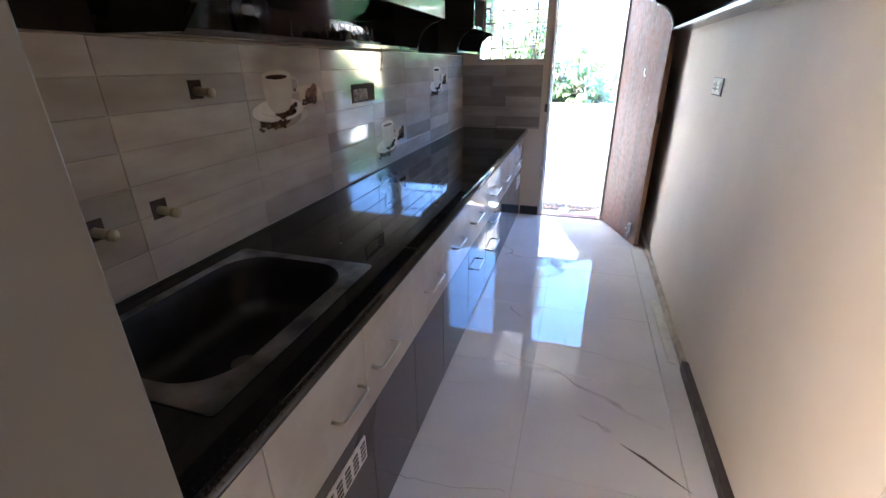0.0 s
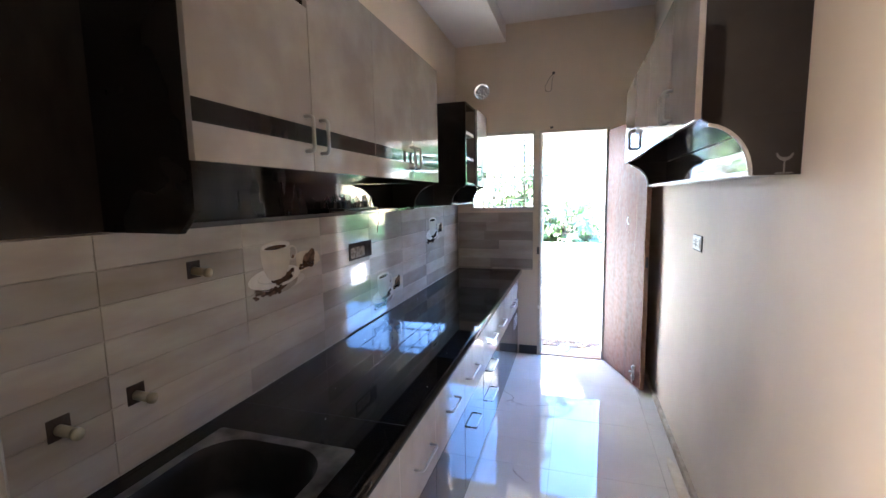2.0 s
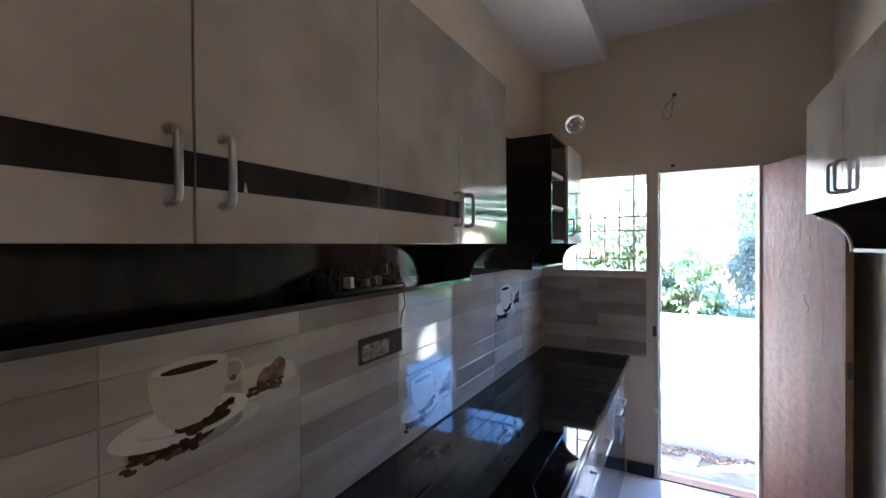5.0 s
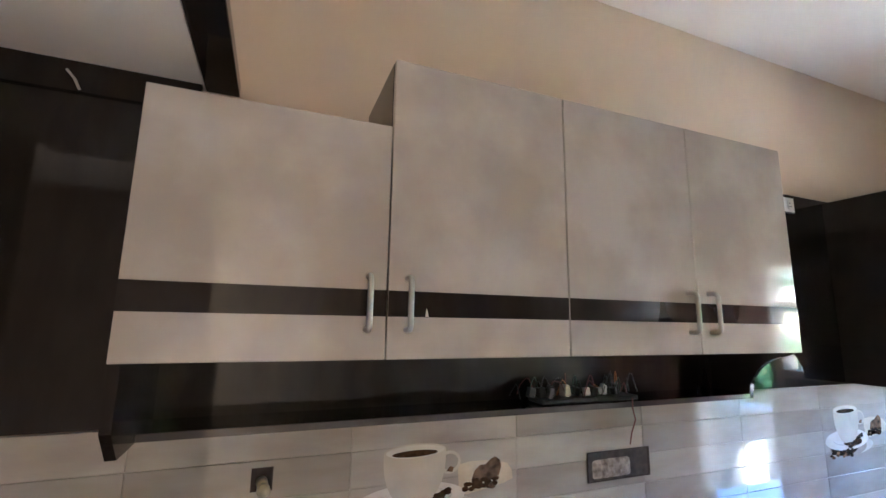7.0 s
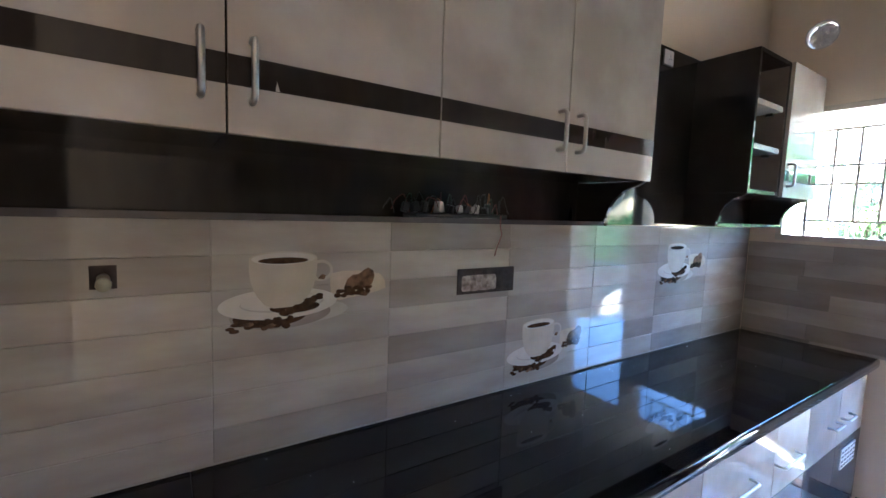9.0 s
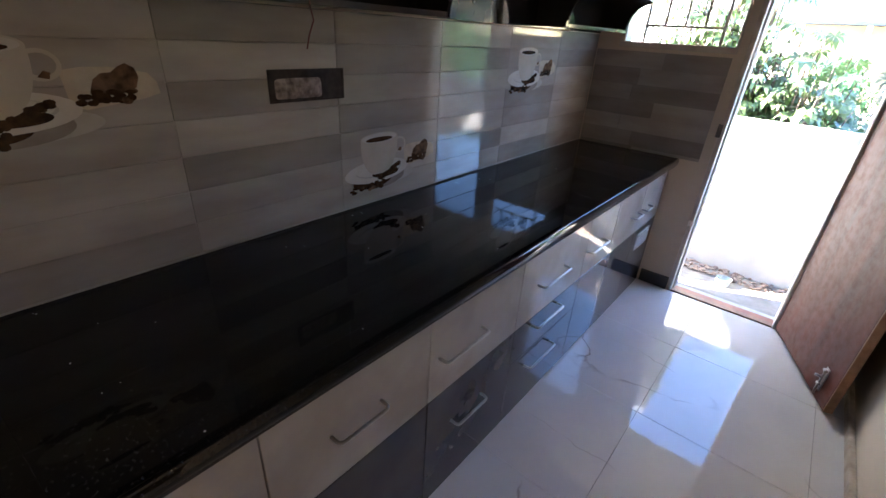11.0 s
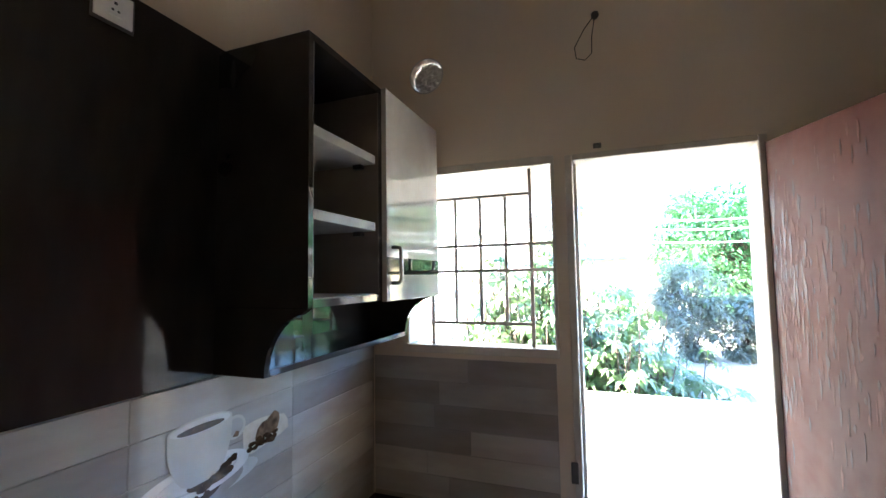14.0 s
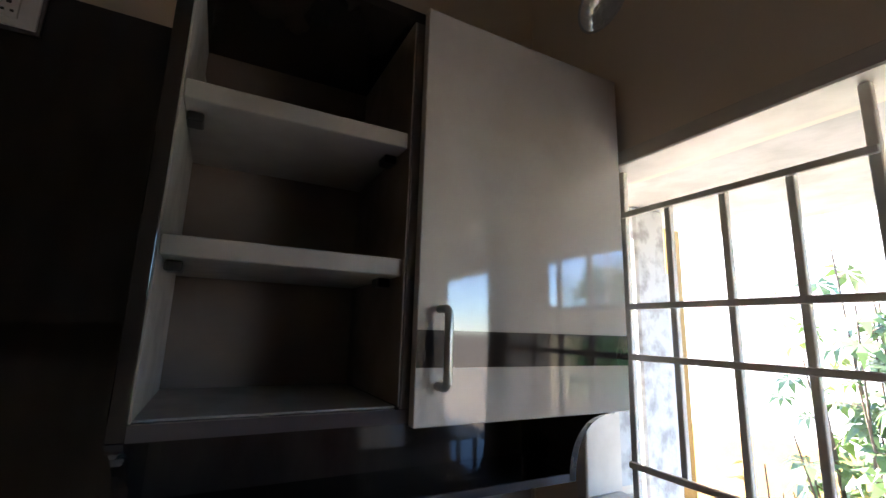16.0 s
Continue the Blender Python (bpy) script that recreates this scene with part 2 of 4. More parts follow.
def box(x0, x1, y0, y1, z0, z1, bevel=0.0, bm=None):
    bm = bm or bmesh.new()
    m = Matrix.LocRotScale(((x0 + x1) / 2, (y0 + y1) / 2, (z0 + z1) / 2), None, (abs(x1 - x0), abs(y1 - y0), abs(z1 - z0)))
    made = bmesh.ops.create_cube(bm, size=1, matrix=m)
    if bevel:
        edges = list({e for v in made["verts"] for e in v.link_edges})
        bmesh.ops.bevel(bm, geom=edges, offset=bevel, segments=1, affect="EDGES", profile=0.7)
    return bm


def prism(profile, axis, a, b, bevel=0.0, bm=None):
    """A flat outline (pairs) pushed along an axis from a to b: for axis y the pairs are x, z; for x: y, z; for z: x, y."""
    bm = bm or bmesh.new()
    put = {"y": lambda p, q, s: (p, s, q), "x": lambda p, q, s: (s, p, q), "z": lambda p, q, s: (p, q, s)}[axis]
    low = [bm.verts.new(put(p, q, a)) for p, q in profile]
    high = [bm.verts.new(put(p, q, b)) for p, q in profile]
    k = len(profile)
    bm.faces.new(low)
    bm.faces.new(high[::-1])
    for i in range(k):
        bm.faces.new((low[i], high[i], high[(i + 1) % k], low[(i + 1) % k]))
    if bevel:
        bmesh.ops.bevel(bm, geom=list(bm.edges), offset=bevel, segments=1, affect="EDGES")
    return bm


def tube(points, radius, sides=8, bm=None, closed=False):
    """A round bar along points."""
    bm = bm or bmesh.new()
    pts = [Vector(p) for p in points]
    rings, up = [], None
    for i, p in enumerate(pts):
        a = pts[max(i - 1, 0)]
        c = pts[min(i + 1, len(pts) - 1)]
        d = (c - a).normalized()
        if up is None:
            up = d.orthogonal().normalized()
        up = (up - d * up.dot(d))
        up = up.normalized() if up.length > 1e-6 else d.orthogonal().normalized()
        side = d.cross(up)
        r = radius(i / max(len(pts) - 1, 1)) if callable(radius) else radius
        rings.append([bm.verts.new(p + (up * math.cos(t) + side * math.sin(t)) * r) for t in (2 * math.pi * k / sides for k in range(sides))])
    for r0, r1 in zip(rings, rings[1:]):
        for k in range(sides):
            bm.faces.new((r0[k], r0[(k + 1) % sides], r1[(k + 1) % sides], r1[k]))
    bm.faces.new(rings[0][::-1])
    bm.faces.new(rings[-1])
    return bm


def disc(cx, cy, cz, r, axis, depth, sides=24, bm=None):
    prof = [(r * math.cos(2 * math.pi * k / sides), r * math.sin(2 * math.pi * k / sides)) for k in range(sides)]
    if axis == "y":
        return prism([(cx + p, cz + q) for p, q in prof], "y", cy, cy + depth, bm=bm)
    if axis == "x":
        return prism([(cy + p, cz + q) for p, q in prof], "x", cx, cx + depth, bm=bm)
    return prism([(cx + p, cy + q) for p, q in prof], "z", cz, cz + depth, bm=bm)


def bow(a, b, out, radius=0.005, corner=0.012):
    """A D-shaped pull bar from foot a to foot b, standing off by the vector out."""
    a, b, out = Vector(a), Vector(b), Vector(out)
    d = (b - a).normalized()
    o = out.normalized()
    h = out.length
    pts = [a, a + o * (h - corner)]
    pts += [a + o * (h - corner + corner * math.sin(t)) + d * corner * (1 - math.cos(t)) for t in (0.4, 0.8, 1.2, 1.57)]
    pts += [b + o * (h - corner + corner * math.sin(t)) - d * corner * (1 - math.cos(t)) for t in (1.57, 1.2, 0.8, 0.4)]
    pts += [b + o * (h - corner), b]
    return tube(pts, radius, 10)


def structure(name, bm, mat, label, category):
    return tagged(part(name, bm, mat), label, category, kind="structure")


# ---- the room ----
RIGHT = 1.722
TOP = 3.09
HALL = -6.0

floor = structure("floor", box(-0.25, 4.4, HALL - 0.2, 0.16, -0.22, -0.010), GROUT, "white marble-look glazed tile floor", "floor")
ceiling = structure("ceiling", box(-0.25, 4.4, HALL - 0.2, 0.20, TOP, TOP + 0.15), WHITEPAINT, "plain off-white painted ceiling", "ceiling")
structure("beam", box(0.002, 0.48, -3.9, -0.002, 2.935, TOP - 0.002, 0.004), WHITEPAINT, "off-white painted ceiling beam along the wall", "beam")
structure("wall_west", box(-0.22, 0.0, -4.08, 0.20, -0.02, TOP), PAINT, "beige painted kitchen wall behind the worktop", "wall")

# north wall with window, door and a round vent hole
WX0, WX1, WZ0, WZ1 = 0.135, 0.748, 1.41, 2.124
DX0, DX1, DZ1 = 0.787, 1.395, 2.123
VX, VZ, VR = 0.252, 2.517, 0.072
bm = bmesh.new()
Y0, Y1 = 0.0, 0.17
box(0, DX0, Y0, Y1, -0.02, WZ0, bm=bm)
box(0, WX0, Y0, Y1, WZ0, WZ1, bm=bm)
box(WX1, DX0, Y0, Y1, WZ0, WZ1, bm=bm)
box(0, DX0, Y0, Y1, WZ1, VZ - VR, bm=bm)
box(DX0, DX1, Y0, Y1, DZ1, VZ - VR, bm=bm)
box(DX1, 4.4, Y0, Y1, -0.02, VZ - VR, bm=bm)
box(0, VX - VR, Y0, Y1, VZ - VR, VZ + VR, bm=bm)
box(VX + VR, 4.4, Y0, Y1, VZ - VR, VZ + VR, bm=bm)
box(0, 4.4, Y0, Y1, VZ + VR, TOP, bm=bm)
N = 32
for k in range(N):
    a0, a1 = 2 * math.pi * k / N, 2 * math.pi * (k + 1) / N
    quad = []
    for a, inner in ((a0, 1), (a1, 1), (a1, 0), (a0, 0)):
        c, s = math.cos(a), math.sin(a)
        r = VR * 0.97 if inner else VR / max(abs(c), abs(s))
        quad.append((VX + r * c, VZ + r * s))
    prism(quad, "y", Y0, Y1, bm=bm)
structure("wall_north", bm, PAINT, "beige painted wall with window and back door", "wall")
structure("wall_east", box(RIGHT, RIGHT + 0.12, -3.4, 0.0, -0.02, TOP), PAINT, "beige painted side wall", "wall")
structure("wall_pier", box(-0.22, 0.628, -4.08, -3.905, -0.02, TOP, 0.004), GREYPAINT, "painted wall end beside the worktop, colour darkened to offset the hall lamp", "wall")
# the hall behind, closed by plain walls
# this opening is added to hold the fill lamp
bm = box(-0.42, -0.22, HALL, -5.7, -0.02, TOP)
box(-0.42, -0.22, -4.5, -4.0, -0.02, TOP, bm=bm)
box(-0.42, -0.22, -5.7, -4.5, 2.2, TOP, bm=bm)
structure("wall_hall_west", bm, PAINT, "plain beige hall wall with an added, unseen doorway", "wall")
# unseen wall and paving, added to keep direct sun out of the hall
structure("wall_sun_block", box(-1.9, -1.75, -9.0, -2.0, -0.1, 3.6), PAINT, "added unseen wall that blocks direct sun from the doorway", "wall")
structure("court_floor", box(-1.75, -0.251, HALL - 0.2, -4.08, -0.12, -0.02), GROUT, "added paving outside the unseen doorway", "pavement")
# both walls below take the darkened colour, so little light bounces back
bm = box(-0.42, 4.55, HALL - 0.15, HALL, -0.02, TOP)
structure("wall_south", bm, HALLDIM, "unseen hall wall, coloured dark to cut bounced light", "wall")
structure("wall_hall_east", box(4.4, 4.55, HALL, 0.0, -0.02, TOP), HALLDIM, "unseen hall wall, coloured dark to cut bounced light", "wall")

# black skirting
SKIRTING = material("dark_brown_skirting", (0.040, 0.028, 0.022), 0.4, second=(0.065, 0.046, 0.036), scale=9, rough_var=0.2)
CEMENT = material("pale_smeared_cement", (0.50, 0.44, 0.36), 0.85, second=(0.34, 0.28, 0.22), scale=16, bump=0.5, bump_scale=40)
tagged(part("baseboard_east", box(RIGHT - 0.030, RIGHT, -3.4, -2.22, 0.0, 0.055, 0.002), SKIRTING), "low dark brown skirting along the beige wall", "skirting", kind="structure")
tagged(part("baseboard_unfinished", box(RIGHT - 0.024, RIGHT, -2.219, -0.002, 0.0, 0.046, 0.004), CEMENT), "unfinished skirting bed of smeared cement", "skirting", kind="structure")
tagged(part("mortar_strip", prism([(RIGHT - 0.075, -2.17), (RIGHT - 0.038, -2.19), (RIGHT - 0.026, -1.60), (RIGHT - 0.064, -1.50), (RIGHT - 0.082, -1.58)], "z", 0.0005, 0.007, 0.002),
            material("white_mortar", (0.70, 0.67, 0.60), 0.9, second=(0.58, 0.54, 0.47), scale=20, bump=0.4)), "flat strip of dried white mortar along the wall", "mortar")
tagged(part("baseboard_north", box(0.61, DX0 - 0.004, -0.014, 0.0, 0.0, 0.085, 0.002), BLACK), "short black skirting beside the back door", "skirting", kind="structure")

# ---- worktop and sink ----
CT = 0.831
SX0, SX1, SY0, SY1 = 0.075, 0.540, -3.765, -3.13


def rounded(x0, x1, y0, y1, r, n=6):
    pts = []
    for cx, cy, a in ((x1 - r, y1 - r, 0), (x0 + r, y1 - r, 90), (x0 + r, y0 + r, 180), (x1 - r, y0 + r, 270)):
        for k in range(n + 1):
            t = radians(a + 90 * k / n)
            pts.append((cx + r * math.cos(t), cy + r * math.sin(t)))
    return pts


worktop = thing("worktop", 0.3, -2.0, CT - 0.036, "polished black granite worktop with a sink cut-out", "worktop")
bm = box(0.002, 0.624, -2.966, -0.002, CT - 0.036, CT, 0.0012)
part("slab", bm, GRANITE, worktop)
for x0, x1, y0, y1 in ((0.002, SX0 + 0.02, -3.90, SY1 - 0.021), (0.002, 0.624, SY1 - 0.0209, -2.968), (SX1 - 0.02, 0.624, -3.90, SY1 - 0.021), (SX0 + 0.0201, SX1 - 0.0201, -3.90, SY0 + 0.02)):
    part("slab", box(x0, x1, y0, y1, CT - 0.036, CT - 0.0004), GRANITE, worktop)
part("front_edging", prism([(0.624, CT - 0.046), (0.632, CT - 0.042), (0.636, CT - 0.02), (0.632, CT - 0.003), (0.624, CT - 0.0005)], "y", -3.90, -0.004), GRANITE, worktop, smooth=True)

part("seam", box(0.004, 0.622, -2.9680, -2.9662, CT - 0.02, CT + 0.0001), material("grey_joint_filler", (0.07, 0.07, 0.072), 0.8, second=(0.025, 0.025, 0.025), scale=30), worktop, "thin grey filled joint")
rng = random.Random(9)
bm = bmesh.new()
for _ in range(34):
    r0 = rng.uniform(0.0006, 0.0017)
    disc(rng.uniform(0.03, 0.60), rng.uniform(-3.05, -0.05), CT + 0.0001, r0, "z", 0.0005, 7, bm)
tagged(part("paint_specks", bm, WHITEPLASTIC), "tiny white paint and dust specks on the granite", "specks", kind="stuff")

sink = thing("sink", (SX0 + SX1) / 2, (SY0 + SY1) / 2, CT - 0.18, "stained stainless-steel sink set in the black worktop", "sink")
inner = rounded(SX0 + 0.032, SX1 - 0.045, SY0 + 0.04, SY1 - 0.035, 0.12, 9)
outer = rounded(SX0, SX1, SY0, SY1, 0.012, 9)
levels = [(0.0, CT + 0.005), (0.004, CT - 0.003), (0.010, CT - 0.02), (0.022, CT - 0.12), (0.035, CT - 0.155), (0.07, CT - 0.172)]


def loft_rings(rings):
    bm = bmesh.new()
    vs = [[bm.verts.new((x, y, z)) for x, y in ring] for ring, z in rings]
    for r0, r1 in zip(vs, vs[1:]):
        for k in range(len(r0)):
            bm.faces.new((r0[k], r0[(k + 1) % len(r0)], r1[(k + 1) % len(r0)], r1[k]))
    return bm, vs


bm, _ = loft_rings([(outer, CT + 0.0005), (outer, CT + 0.004), (inner, CT + 0.005)])
part("rim", bm, SINKSTEEL, sink, "stained steel rim")
# bowl takes the shaded copy of the rim's steel
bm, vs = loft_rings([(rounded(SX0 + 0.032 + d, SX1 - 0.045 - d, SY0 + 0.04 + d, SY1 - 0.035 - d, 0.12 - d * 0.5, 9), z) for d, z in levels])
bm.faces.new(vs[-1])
part("bowl", bm, BOWL, sink, "dull steel bowl with its inner shade put in the colour", smooth=True)
part("drain", disc(0.30, -3.45, CT - 0.1725, 0.032, "z", 0.002), DARKIRON, sink, "dull dark drain ring")

# ---- base cabinets ----
FX = 0.601
BAND, HEAD, FOOT = 0.47, 0.782, 0.012


def pull(parent, y0, y1, z):
    part("handle", bow((FX, y0, z), (FX, y1, z), (0.032, 0, 0), 0.0048), STEEL, parent, "slim steel bow handle", smooth=True)


def front(parent, name, y0, y1, z0, z1, mat, label=""):
    return part(name, box(FX - 0.018, FX, y0 + 0.0019, y1 - 0.0019, z0 + 0.0012, z1 - 0.0012, 0.0012), mat, parent, label)


def base_cabinet(y0, y1, label, low_sides=False):
    c = thing("base_cabinet", 0.3, (y0 + y1) / 2, 0.0, label, "cabinet", "base cabinets under the worktop")
    high = CT - (0.20 if low_sides else 0.038)
    part("side_panel", box(0.02, FX - 0.02, y0 + 0.001, y0 + 0.017, FOOT, high), DARK, c)
    part("side_panel", box(0.02, FX - 0.02, y1 - 0.017, y1 - 0.001, FOOT, high), DARK, c)
    part("bottom_panel", box(0.02, FX - 0.034, y0 + 0.0175, y1 - 0.0175, 0.046, 0.062), DARK, c)
    part("back_panel", box(0.02, 0.03, y0 + 0.0175, y1 - 0.0175, 0.063, high), DARK, c)
    part("top_rail", box(FX - 0.06, FX - 0.02, y0 + 0.0175, y1 - 0.0175, CT - 0.056, CT - 0.038), DARK, c)
    part("plinth", box(FX - 0.032, FX - 0.02, y0 + 0.001, y1 - 0.001, 0.0, 0.045), DARK, c)
    return c


def two_tone_door(c, y0, y1, handle):
    d = front(c, "door", y0, y1, BAND, HEAD, LAMINATE, "cloudy beige upper door front")
    front(d, "lower_panel", y0, y1, FOOT, BAND, SLATE, "dark grey lower panel")
    if handle:
        pull(d, handle[0], handle[1], 0.60)
    return d


def grille(c, y0, y1, z0, z1):
    g = part("vent_frame", box(FX + 0.0005, FX + 0.006, y0, y1, z0, z1, 0.001), WHITEPLASTIC, c, "white plastic vent grille")
    n = 5
    for k in range(n):
        a = y0 + (y1 - y0) * (k + 0.18) / n
        b = y0 + (y1 - y0) * (k + 0.82) / n
        for zz in np.linspace(z0 + 0.012, z1 - 0.02, 4):
            part("slot", box(FX + 0.0062, FX + 0.0072, a, b, zz, zz + 0.010), BLACK, g)


c = base_cabinet(-3.90, -3.735, "narrow two-tone base cabinet at the end of the worktop", True)
two_tone_door(c, -3.90, -3.735, None)
c = base_cabinet(-3.735, -3.335, "beige and dark base cabinet with a white vent grille", True)
two_tone_door(c, -3.735, -3.335, (-3.52, -3.385))
grille(c, -3.60, -3.385, 0.345, 0.425)
c = base_cabinet(-3.335, -2.61, "two-door beige and dark base cabinet beside the sink", True)
two_tone_door(c, -3.335, -2.972, (-3.30, -3.165))
two_tone_door(c, -2.972, -2.61, (-2.845, -2.68))
c = base_cabinet(-2.61, -1.675, "wide beige and dark base cabinet with drawer")
d = front(c, "door", -2.61, -2.14, BAND, HEAD, LAMINATE, "cloudy beige upper front")
pull(d, -2.46, -2.315, 0.62)
front(d, "lower_panel", -2.61, -2.14, FOOT, BAND, SLATE, "dark grey lower panel")
d = front(c, "drawer", -2.14, -1.675, BAND, HEAD, LAMINATE, "cloudy beige drawer front")
pull(d, -2.10, -1.90, 0.615)
d = front(c, "drawer", -2.14, -1.675, FOOT, BAND, SLATE, "dark grey drawer front")
pull(d, -2.02, -1.86, 0.31)
c = base_cabinet(-1.675, -1.13, "three-drawer base cabinet, beige over dark grey")
for z0, z1, mat, hz in ((BAND, HEAD, LAMINATE, 0.615), (0.31, BAND, SLATE, 0.435), (FOOT, 0.31, SLATE, 0.235)):
    d = front(c, "drawer", -1.675, -1.13, z0, z1, mat, "cloudy beige drawer front" if mat is LAMINATE else "dark grey drawer front")
    pull(d, -1.55, -1.335, hz)
c = base_cabinet(-1.13, -0.80, "narrow beige and dark base cabinet with one handle")
two_tone_door(c, -1.13, -0.80, (-1.12, -0.93))
c = base_cabinet(-0.80, -0.03, "two-door base cabinet beside the back door")
two_tone_door(c, -0.80, -0.415, (-0.56, -0.45))
two_tone_door(c, -0.415, -0.03, (-0.38, -0.27))
grille(c, -0.33, -0.12, 0.33, 0.43)

# ---- wall panel and wall cabinets over the worktop ----
CF = 0.313
CB, CTOP, C1TOP = 1.625, 2.28, 2.118
S0, S1 = 1.708, 1.761
panel = tagged(part("wall_panel", prism([(-3.90, 1.462), (-0.02, 1.462), (-0.02, 2.28), (-1.7, 2.28), (-1.7, 2.10), (-3.34, 2.10), (-3.34, 2.262), (-3.90, 2.262)], "x", 0.001, 0.014), DARK), "glossy dark brown laminate panel fixed to the wall", "wall panel")


def handle_up(parent, x, y, z0=1.682, z1=1.787):
    part("handle", bow((x, y, z0), (x, y, z1), (0.030, 0, 0), 0.0062), STEEL, parent, "slim steel bow handle", smooth=True)


def striped_door(c, x, y0, y1, z0, z1, handle_y):
    d = part("door", box(x - 0.018, x, y0 + 0.0018, y1 - 0.0018, z0, z1, 0.0012), LAMINATE, c, "cloudy beige door")
    part("stripe", box(x, x + 0.0008, y0 + 0.0020, y1 - 0.0020, S0, S1), DARK, d, "dark brown stripe")
    handle_up(d, x, handle_y)
    return d


def wall_cabinet(y0, y1, top, label, doors):
    c = thing("wall_cabinet", 0.16, (y0 + y1) / 2, CB, label, "cabinet", "wall cabinets over the worktop")
    back, fx = 0.0145, CF - 0.020
    part("side_panel", box(back, fx, y0 + 0.001, y0 + 0.017, CB, top), DARK, c)
    part("side_panel", box(back, fx, y1 - 0.017, y1 - 0.001, CB, top), DARK, c)
    part("bottom_panel", box(back, fx, y0 + 0.0172, y1 - 0.0172, CB, CB + 0.016), DARK, c)
    part("top_panel", box(back, fx, y0 + 0.0172, y1 - 0.0172, top - 0.016, top), DARK, c)
    part("back_panel", box(back, back + 0.006, y0 + 0.0172, y1 - 0.0172, CB + 0.0165, top - 0.0165), DARK, c)
    for a, b, h in doors:
        striped_door(c, CF, a, b, CB - 0.002, top, h)
    return c


wall_cabinet(-3.375, -2.914, C1TOP, "single-door beige wall cabinet with dark stripe, lower top", [(-3.375, -2.914, -2.955)])
wall_cabinet(-2.914, -2.464, CTOP, "tall single-door beige wall cabinet with dark stripe", [(-2.914, -2.464, -2.872)])
wall_cabinet(-2.464, -1.596, CTOP, "two-door beige wall cabinet with dark stripe", [(-2.464, -2.028, -2.068), (-2.028, -1.596, -1.988)])


def concave(x_back, x_front, x_tip, z_top, z_low, n=10):
    """Side panel outline with a hollow quarter curve from the cabinet's front down to the shelf's tip."""
    pts = [(x_back, z_low), (x_back, z_top), (x_front, z_top)]
    for k in range(1, n + 1):
        t = math.pi / 2 * k / n
        pts.append((x_front + (x_tip - x_front) * math.sin(t), z_top - 0.012 + (z_low + 0.004 - z_top + 0.012) * (1 - math.cos(t))))
    pts.append((x_tip, z_low))
    return pts


def plate_shelf(label, y0, y1, sign, wall_x, front_x, tip_x, z_low, plain_first):
    s = thing("open_shelf", (wall_x + front_x) / 2, (y0 + y1) / 2, z_low, label, "shelf")
    part("shelf_board", box(wall_x, tip_x - 0.001 * sign, y0 + 0.019, y1 - 0.019, z_low, z_low + 0.016, 0.001), DARK, s)
    part("front_edge", box(tip_x - 0.001 * sign, tip_x + 0.001 * sign, y0 + 0.019, y1 - 0.019, z_low + 0.0005, z_low + 0.0155), EDGE if sign < 0 else SLATE, s, "pale edge strip")
    if plain_first:
        prof = [(wall_x, z_low), (wall_x, CB - 0.001), (front_x, CB - 0.001), (front_x, z_low + 0.05), (front_x - 0.05, z_low - 0.003)]
        part("end_panel", prism(prof, "y", y0 + 0.001, y0 + 0.018), DARK, s)
    else:
        part("end_panel", prism(concave(wall_x, front_x, tip_x, CB_NOW[0], z_low), "y", y0 + 0.001, y0 + 0.018), DARK, s)
    part("end_panel", prism(concave(wall_x, front_x, tip_x, CB_NOW[0], z_low), "y", y1 - 0.018, y1 - 0.001), DARK, s)
    return s


CB_NOW = [CB - 0.001]
plate_shelf("long dark open shelf under the wall cabinets", -3.375, -1.596, 1, 0.0145, 0.30, 0.15, 1.462, True)

tagged(part("stripe_chip", prism([(-2.832, 1.709), (-2.824, 1.709), (-2.829, 1.727)], "x", CF + 0.0006, CF + 0.0012), EDGE), "tiny pale chip in the dark door stripe", "chip")

# ---- open wall cabinet by the window ----
OY0, OY1, OM = -0.797, -0.036, -0.462
OF, OB, OT = 0.288, 1.628, 2.267
oc = thing("open_wall_cabinet", 0.15, -0.42, OB, "dark wall cabinet with open shelves and one beige door", "cabinet")
part("side_panel", box(0.0145, OF, OY0, OY0 + 0.018, OB, OT, 0.001), DARK, oc)
part("side_panel", box(0.0145, OF, OY1 - 0.018, OY1, OB, OT, 0.001), DARK, oc)
part("lining", box(0.022, OF - 0.001, OY0 + 0.0185, OY0 + 0.0205, OB + 0.019, OT - 0.019), SHELF, oc, "pale grey inner lining")
part("divider", box(0.0145, OF, OM - 0.009, OM + 0.009, OB + 0.0185, OT - 0.0185, 0.001), SLATE, oc)
# thin sheet added to lighten the divider as glare does
part("divider_glare", box(0.022, OF - 0.002, OM - 0.0115, OM - 0.0093, OB + 0.022, OT - 0.019), CABBACK, oc, "added brown-grey sheet for the glare on the divider")
part("top_panel", box(0.0145, OF, OY0 + 0.018, OY1 - 0.018, OT - 0.018, OT), DARK, oc)
part("bottom_panel", box(0.0145, OF, OY0 + 0.018, OY1 - 0.018, OB, OB + 0.018), SLATE, oc)
part("bottom_lining", box(0.022, OF - 0.012, OY0 + 0.021, OM - 0.012, OB + 0.0185, OB + 0.021), SHELF, oc, "pale grey inner lining")
part("back_panel", box(0.0148, 0.021, OY0 + 0.0185, OY1 - 0.0185, OB + 0.0185, OT - 0.0185), CABBACK, oc, "brown board back, lightened a little for glare")
